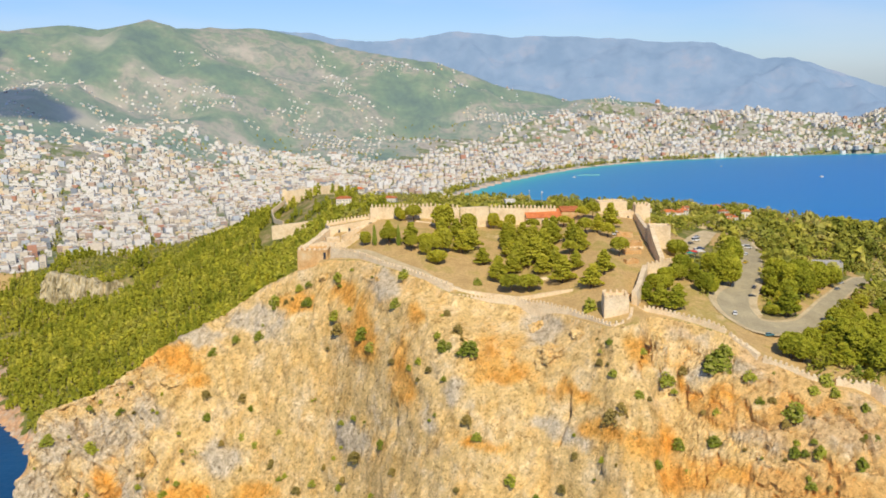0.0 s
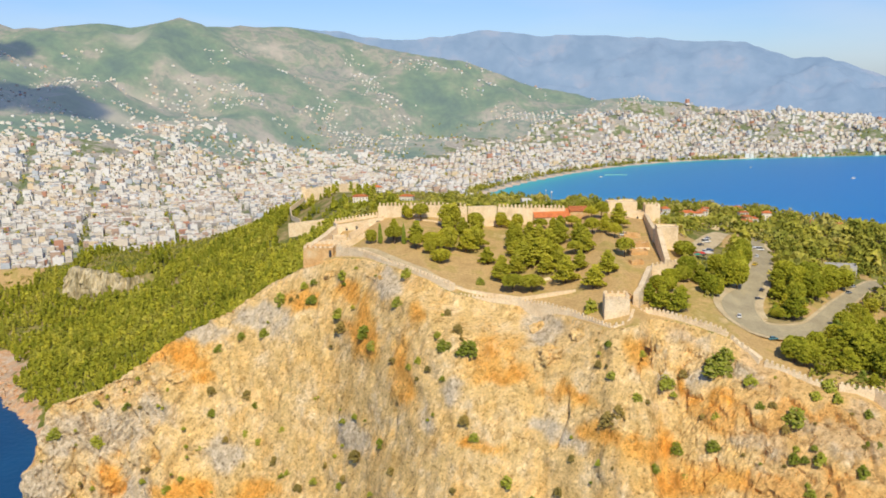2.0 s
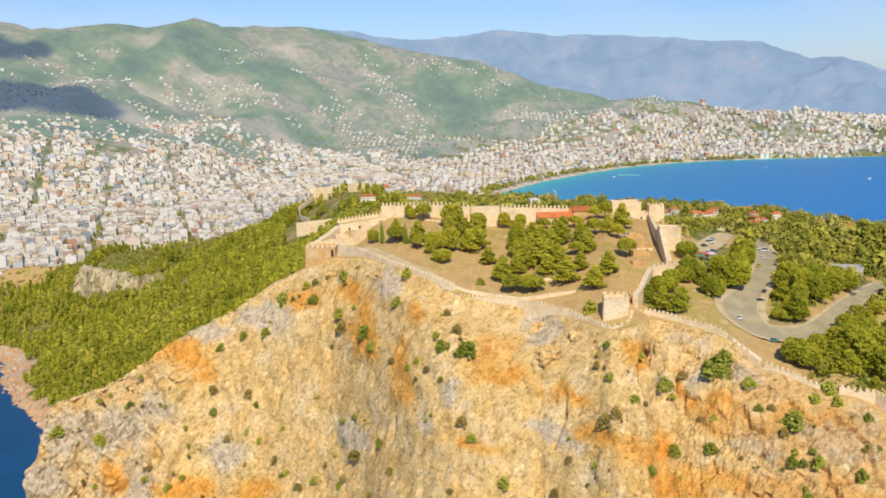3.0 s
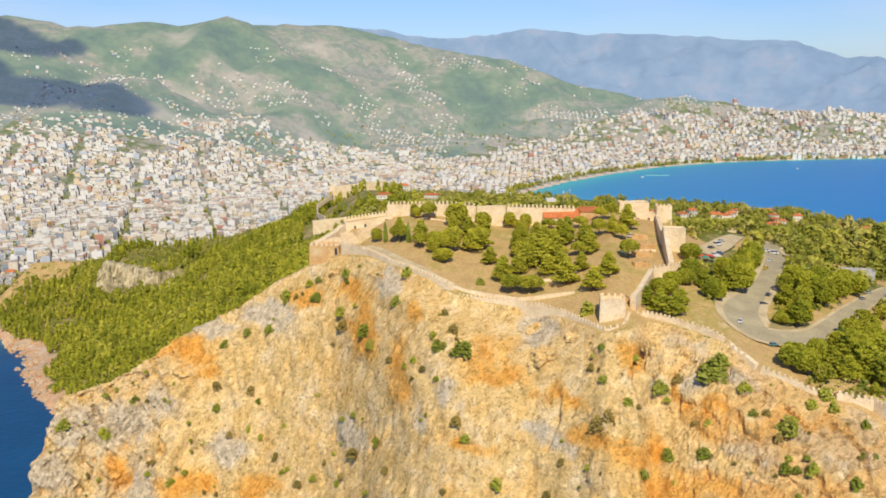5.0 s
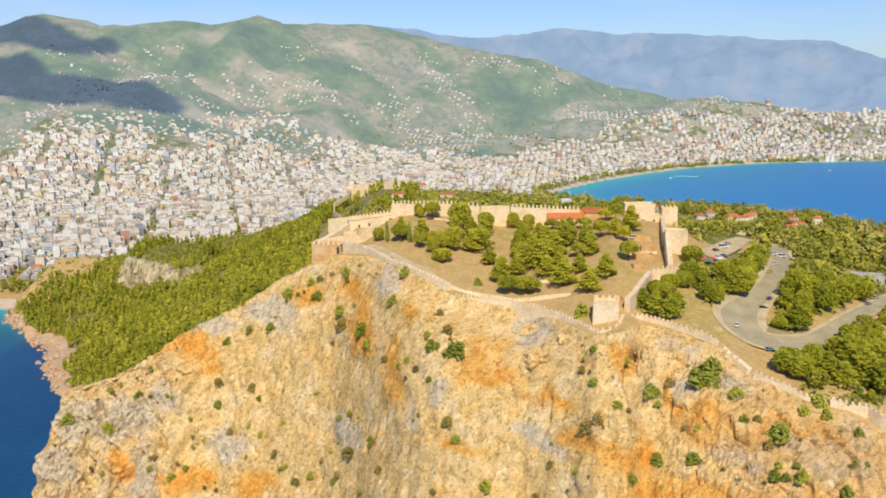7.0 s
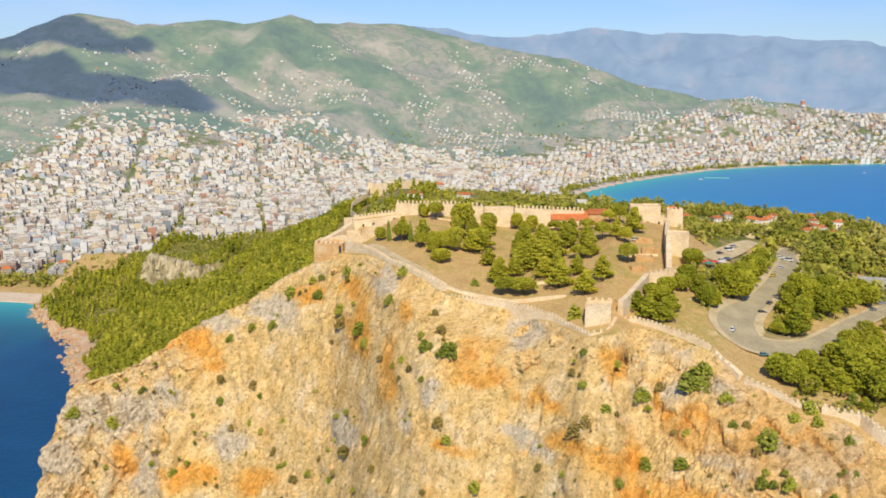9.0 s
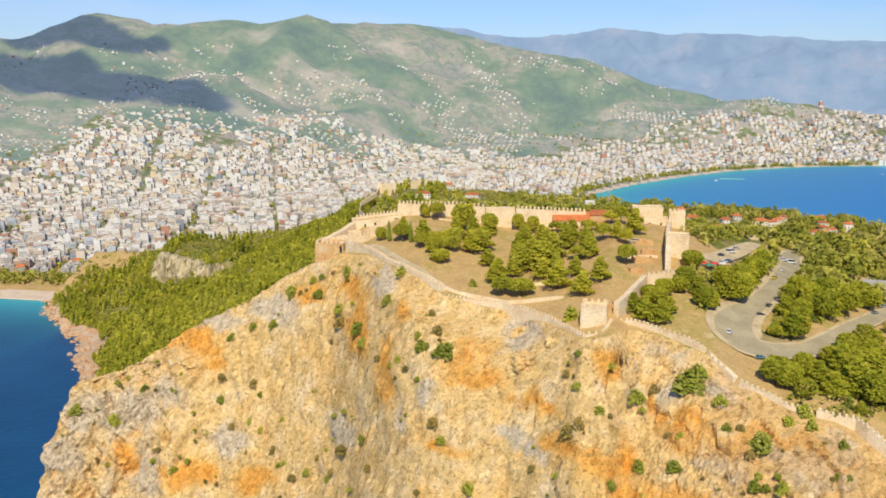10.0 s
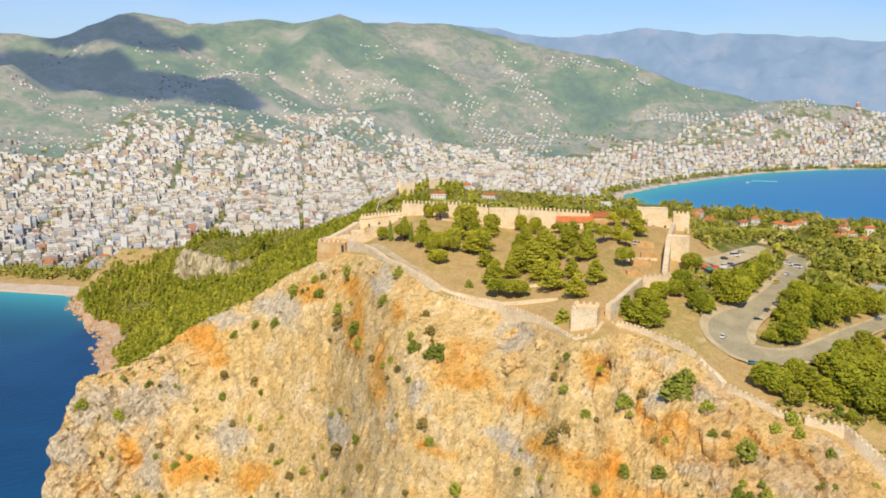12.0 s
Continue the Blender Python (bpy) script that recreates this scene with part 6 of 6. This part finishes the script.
car(180.7, 550.0, -25, WHITE, "white car parked at the top of the road", 1.1)
car(146.4, 397.6, 10, (0.10, 0.26, 0.30), "teal car parked under a pine")
car(223.7, 503.7, 40, GREY, "grey car parked on the upper lane")
car(214.7, 487.3, 40, (0.25, 0.27, 0.3), "grey car parked on the upper lane")
car(150.4, 539.9, 20, WHITE, "white minibus in the car park", 1.15, True)
car(142.4, 508.6, 30, WHITE, "white car in the car park", 1.1)
car(139.6, 502.4, 100, DARK, "dark car parked beside the stalls", 1.1)
car(146.2, 514.0, 20, (0.10, 0.16, 0.30), "blue car in the car park", 1.1)
car(143.2, 523.8, 30, DARK, "dark car in the car park")
car(154.8, 553.5, 30, GREY, "grey car in the car park")
car(96.5, 508.0, 0, WHITE, "white van parked inside the citadel", 1.0, True)
car(69.0, 503.0, 10, DARK, "dark car parked under the pines inside the citadel")


def awning(x, y, turn):
    ob = thing("market_awning", "red and green fabric awning over a stall", "awning", at=pose(x, y, ground_z(x, y), 0, 0, turn))
    red, green, white = plain_paint("red_fabric", (0.62, 0.07, 0.05), 0.8), plain_paint("green_fabric", (0.03, 0.28, 0.2), 0.8), MAT_WHITE
    for k, (mat, x0, y0) in enumerate(((red, -4.5, 0), (red, 0.2, 0.2), (green, -3, -3.4), (white, 4.4, 0.4))):
        s = Shape().add([(x0, y0 - 2, 2.7), (x0 + 4.2, y0 - 2, 2.7), (x0 + 4.2, y0 + 2, 2.7), (x0, y0 + 2, 2.7), (x0 + 2.1, y0, 3.6)], [(0, 1, 4), (1, 2, 4), (2, 3, 4), (3, 0, 4), (3, 2, 1, 0)])
        part("canopy", s, mat, ob, ("red canopy", "red canopy", "green canopy", "white canopy")[k])
        for px, py in ((x0 + 0.2, y0 - 1.8), (x0 + 4, y0 - 1.8), (x0 + 0.2, y0 + 1.8), (x0 + 4, y0 + 1.8)):
            part("post", Shape().ring([(px, py, -0.4), (px, py, 2.75)], (0.05, 0.05), 6), MAT_CONCRETE, ob)
    return ob


awning(134.0, 491.5, 5)


def house(x, y, w, d, h, turn, label, roof_mat=None, wall_mat=None, hip=True, sunk=0.0):
    ob = thing("house", label, "house", "houses on the hill", at=pose(x, y, ground_z(x, y) - 0.5 + sunk, 0, 0, turn))
    part("wall", Shape().box(-w / 2, -d / 2, -2, w / 2, d / 2, h), wall_mat or MAT_PLASTER, ob)
    o, e = 0.6, h + min(w, d) * 0.24
    k = w / 2 - d * 0.42 if hip else w / 2 + o
    s = Shape().add([(-w / 2 - o, -d / 2 - o, h - 0.1), (w / 2 + o, -d / 2 - o, h - 0.1), (w / 2 + o, d / 2 + o, h - 0.1), (-w / 2 - o, d / 2 + o, h - 0.1), (-max(k, 0.3), 0, e), (max(k, 0.3), 0, e)], [(0, 1, 5, 4), (1, 2, 5), (2, 3, 4, 5), (3, 0, 4), (3, 2, 1, 0)])
    roof = part("roof", s, roof_mat or MAT_TILE, ob)
    part("chimney", Shape().box(w * 0.2, -0.3, h + 0.4, w * 0.2 + 0.6, 0.3, e + 0.9), MAT_PLASTER, roof)
    for st in range(int(h // 2.9)):
        n = max(2, int(w // 2.6))
        for j in range(n):
            u = -w / 2 + w * (j + 0.5) / n
            part("window", Shape().box(u - 0.5, -d / 2 - 0.05, 0.9 + 2.9 * st, u + 0.5, -d / 2 + 0.1, 2.2 + 2.9 * st), MAT_GLASS, ob, "dark window")
    part("door", Shape().box(-0.5, -d / 2 - 0.07, -0.2, 0.5, -d / 2 + 0.1, 2.0), MAT_BARK, ob, "brown door")
    return ob


house(-102, 1034, 11, 9, 6.5, 12, "red-roofed hilltop house among trees")
house(-112, 1040, 7, 7, 4, 40, "small red-roofed pavilion on the hilltop")
house(-104, 902, 15, 9, 6.5, 8, "cream house with a weathered red roof beside the old wall", sunk=2.5)
house(-62, 960, 15, 8, 5, -8, "long white house with a red roof")
house(291, 977, 11, 9, 6, -8, "cream house with a bright red roof")
house(201, 910, 8, 8, 9, 8, "tall white house with a red roof")
house(222, 904, 14, 9, 6.5, -6, "large cream house with a red hipped roof")
house(243, 930, 9, 8, 6, 10, "white house with a red roof")
house(305, 920, 9, 8, 8, -10, "tall pink house with a red roof")
house(285, 898, 8, 7, 4, 5, "small white house among trees")
house(190, 900, 9, 8, 6, 20, "white house among trees")
house(205, 770, 13, 8, 4.5, -15, "low house with a long red roof", hip=False)
house(232, 760, 12, 8, 4.5, 12, "old stone house with a rusty red roof", wall_mat=MAT_STONE)
house(283, 735, 15, 9, 5, -18, "stone house with a red-brown roof", wall_mat=MAT_STONE_WARM)
house(303, 700, 10, 8, 5, 10, "stone house with a red-brown roof", wall_mat=MAT_STONE_WARM)
house(262, 850, 11, 8, 5, 0, "cream house with a red roof")
house(160, 905, 12, 9, 5, -5, "cream house with a red roof")
house(330, 830, 12, 9, 5, 12, "cream house with a red roof")
house(176, 830, 10, 8, 5, 15, "white house with a flat red roof")
for k, (x, y) in enumerate(MORE_HOUSES):
    house(x, y, hr.uniform(6, 10), hr.uniform(6, 9), hr.choice((3.5, 4.5, 6)), hr.uniform(-25, 25), ("small cream house with a red roof", "old stone house with a rusty roof", "white house with an orange roof")[k % 3], wall_mat=(None, MAT_STONE_WARM, MAT_PLASTER)[k % 3], hip=k % 2 == 0, sunk=0.6)
stone_block("flat-roofed grey building beside the upper lane", 232, 545, ground_z(232, 545) - 0.5, ground_z(232, 545) + 4, 17, 9, -12, MAT_CONCRETE, [(-5, 1, 1.5, 1.5), (0, 1, 1.5, 1.5), (5, 1, 1.5, 1.5)], 0)
stone_block("bare grey stone ruin beside the car park", 175, 611, ground_z(175, 611) - 0.5, ground_z(175, 611) + 4.4, 18, 10, 20, MAT_STONE, (), 1.2)
stone_block("white pavilion among the trees behind the north wall", 62, 900, 171, 181, 9, 8, 10, MAT_WHITE, [(-2, 5, 1.2, 1.8), (2, 5, 1.2, 1.8)], 0)


def outcrop(x, y, z, sx, sy, sz, seed, label, mat=None, cuts=4):
    """A craggy rock."""
    rng2 = np.random.default_rng(seed)
    bm = bmesh.new()
    bmesh.ops.create_icosphere(bm, subdivisions=cuts, radius=1.0)
    for v in bm.verts:
        p = v.co
        k = 0.72 + 0.42 * noise.fractal(p * 1.3 + Vector((seed, 0, 0)), 0.9, 2.0, 5) + 0.12 * noise.noise(Vector((p.x * 6, p.y * 6, p.z * 2.0 + seed)))
        v.co = Vector((p.x * k * sx, p.y * k * sy, p.z * k * sz))
    me = bpy.data.meshes.new("rock")
    bm.to_mesh(me)
    bm.free()
    me.materials.append(mat or MAT_CLIFF)
    ob = tagged(new("rock", me), label, "rock", "rocks of the headland")
    ob.matrix_basis = pose(x, y, z, 0, 0, rng2.uniform(0, 60))
    return ob


for k in range(120):
    t = rnd.uniform(0, 1)
    y = 790 + 290 * t
    x = float(np.interp(y, SHORE_Y, SHORE_X)) + rnd.uniform(-5, 18)
    s = rnd.uniform(1.2, 4.6)
    outcrop(x, y, max(ground_z(x, y), -0.5) + 0.1 * s, s, s * rnd.uniform(0.7, 1.2), s * rnd.uniform(0.5, 0.9), 300 + k, "grey boulder on the rocky shore", MAT_CRAG, 2)


def crag(x0, y0, x1, y1, top, deep, seed, label):
    """A long craggy rock face with a broken top, its back let into the slope."""
    n, k = 150, 44
    u, v = np.meshgrid(np.linspace(0, 1, n), np.linspace(0, 1, k))
    fade = smooth(0, 0.08, u) * smooth(1, 0.8, u)
    face = np.minimum(v / 0.72, 1)
    back = np.maximum(v - 0.72, 0) / 0.28
    px, py = x0 + (x1 - x0) * u, y0 + (y1 - y0) * u
    hz = v * 40
    cleft = ridged(px / 7, hz / 34, 0 * px + seed, 3, seed) - 0.6
    rough = ridged(px / 5, hz / 9, 0 * px + seed, 3, seed + 9) - 0.6
    z = top - deep * (1 - face) * (0.6 + 0.4 * fade) - back * 6 - (1 - fade) * deep * 0.35 + rough * 3 + fbm(px / 16, 0 * px, 0, 3, seed) * 7 * face
    py = py + 6 * face**2 + back * 28 + cleft * 19 + rough * 8 + fbm(px / 24, v * 2, 0, 3, seed + 3) * 9
    idx = np.arange(n * k).reshape(k, n)
    faces = np.stack([idx[:-1, :-1], idx[:-1, 1:], idx[1:, 1:], idx[1:, :-1]], -1).reshape(-1, 4)
    me = array_mesh("limestone_crag", np.stack([px, py, z], -1).reshape(-1, 3), faces, [MAT_GREY_ROCK])
    return tagged(new("limestone_crag", me), label, "rock", "rocks of the headland")


crag(-498, 1074, -364, 1013, 74, 38, 5, "pale grey limestone crag standing out of the forest")
for k, (x, y, s) in enumerate([(-36.1, 468.4, 4), (47.1, 397.6, 9), (43.6, 417.1, 6), (19.6, 417.6, 5), (-68.0, 495.2, 4), (32.9, 423.2, 4), (61.3, 398.5, 5), (-155.5, 487.3, 6)]):
    outcrop(x, y, ground_z(x, y) - 0.62 * s, s * 1.2, s, s * 0.9, 420 + k, "grey weathered limestone boulder on the cliff", MAT_CLIFF, 4)
outcrop(-31.5, 466, 190, 7, 5, 9, 400, "smooth pale limestone knob below the wall")
outcrop(93, 383, 180, 6, 5, 11, 401, "leaning pale limestone slab on the cliff")

for x, y, h in ((62, 585, 14), (-411, 1190, 16), (80, 880, 22)):
    ob = thing("mast", "slim pale metal mast on the hill", "mast", at=pose(x, y, ground_z(x, y)))
    part("pole", Shape().ring([(0, 0, -1), (0, 0, h)], (0.28, 0.16), 8), MAT_CONCRETE, ob)
    part("antenna_head", Shape().box(-0.5, -0.5, h, 0.5, 0.5, h + 1.2, 0.2), MAT_WHITE, ob)

# on the bay
raft = thing("swimming_raft", "pale green floating water park on the bay", "raft", at=pose(432, 2800, 0))
green = plain_paint("raft_green", (0.25, 0.62, 0.42), 0.6)
for k in range(7):
    part("float", Shape().box(-34 + 10 * k, -3 + 2 * math.sin(k), -0.3, -25.5 + 10 * k, 3 + 2 * math.sin(k), 1.6, 0.6), green, raft)
for x, y, s in ((1090, 2650, 1.3), (380, 2740, 1.0), (900, 3000, 0.8)):
    ob = thing("motor_boat", "small white motor boat on the bay", "boat", "boats on the bay", at=pose(x, y, 0, 0, 0, 30) @ Matrix.Diagonal((s, s, s, 1)))
    part("hull", Shape().add([(-6, -2, 0.2), (4, -2, 0.2), (8, 0, 0.6), (4, 2, 0.2), (-6, 2, 0.2), (-6, -2.3, 1.6), (4, -2.3, 1.6), (9, 0, 2.2), (4, 2.3, 1.6), (-6, 2.3, 1.6)], [(4, 3, 2, 1, 0), (5, 6, 7, 8, 9), (0, 1, 6, 5), (1, 2, 7, 6), (2, 3, 8, 7), (3, 4, 9, 8), (4, 0, 5, 9)]), MAT_WHITE, ob)
    part("wheelhouse", Shape().box(-3, -1.5, 1.6, 2, 1.5, 3.6, 0.3), MAT_WHITE, ob)


def cloud(x, y, z, sx, sy, seed):
    """A high cumulus, unseen, placed to cast its shadow on the hills."""
    g = np.random.default_rng(seed)
    n = 900
    a, q = g.uniform(0, 6.283, n), np.sqrt(g.uniform(0, 1, n))
    edge = 1 + 0.16 * np.sin(2 * a + seed) + 0.12 * np.sin(5 * a + 2 * seed)
    c = np.stack([x + sx * q * edge * np.cos(a), y + sy * q * edge * np.sin(a), z + 34 * (1 - q) * g.uniform(0, 1, n)], 1)
    v, f = tufts(c, g.uniform(24, 46, n), g, 0.5)
    m = plain_paint("cloud_white", (0.85, 0.85, 0.86), 1.0, 0.0, 0.0)
    return tagged(new("cloud", array_mesh("cloud", v, f, [m])), "white fair-weather cloud out of view, placed to shade the hills", "cloud", kind="structure")


# unseen clouds, set along the sun's direction so their shadows darken the western hills
cloud(-1160, 50, 3040, 340, 240, 1)
cloud(-1610, 130, 3040, 320, 310, 2)
cloud(-1560, 700, 3040, 330, 190, 3)
cloud(-2150, 200, 3040, 360, 360, 4)
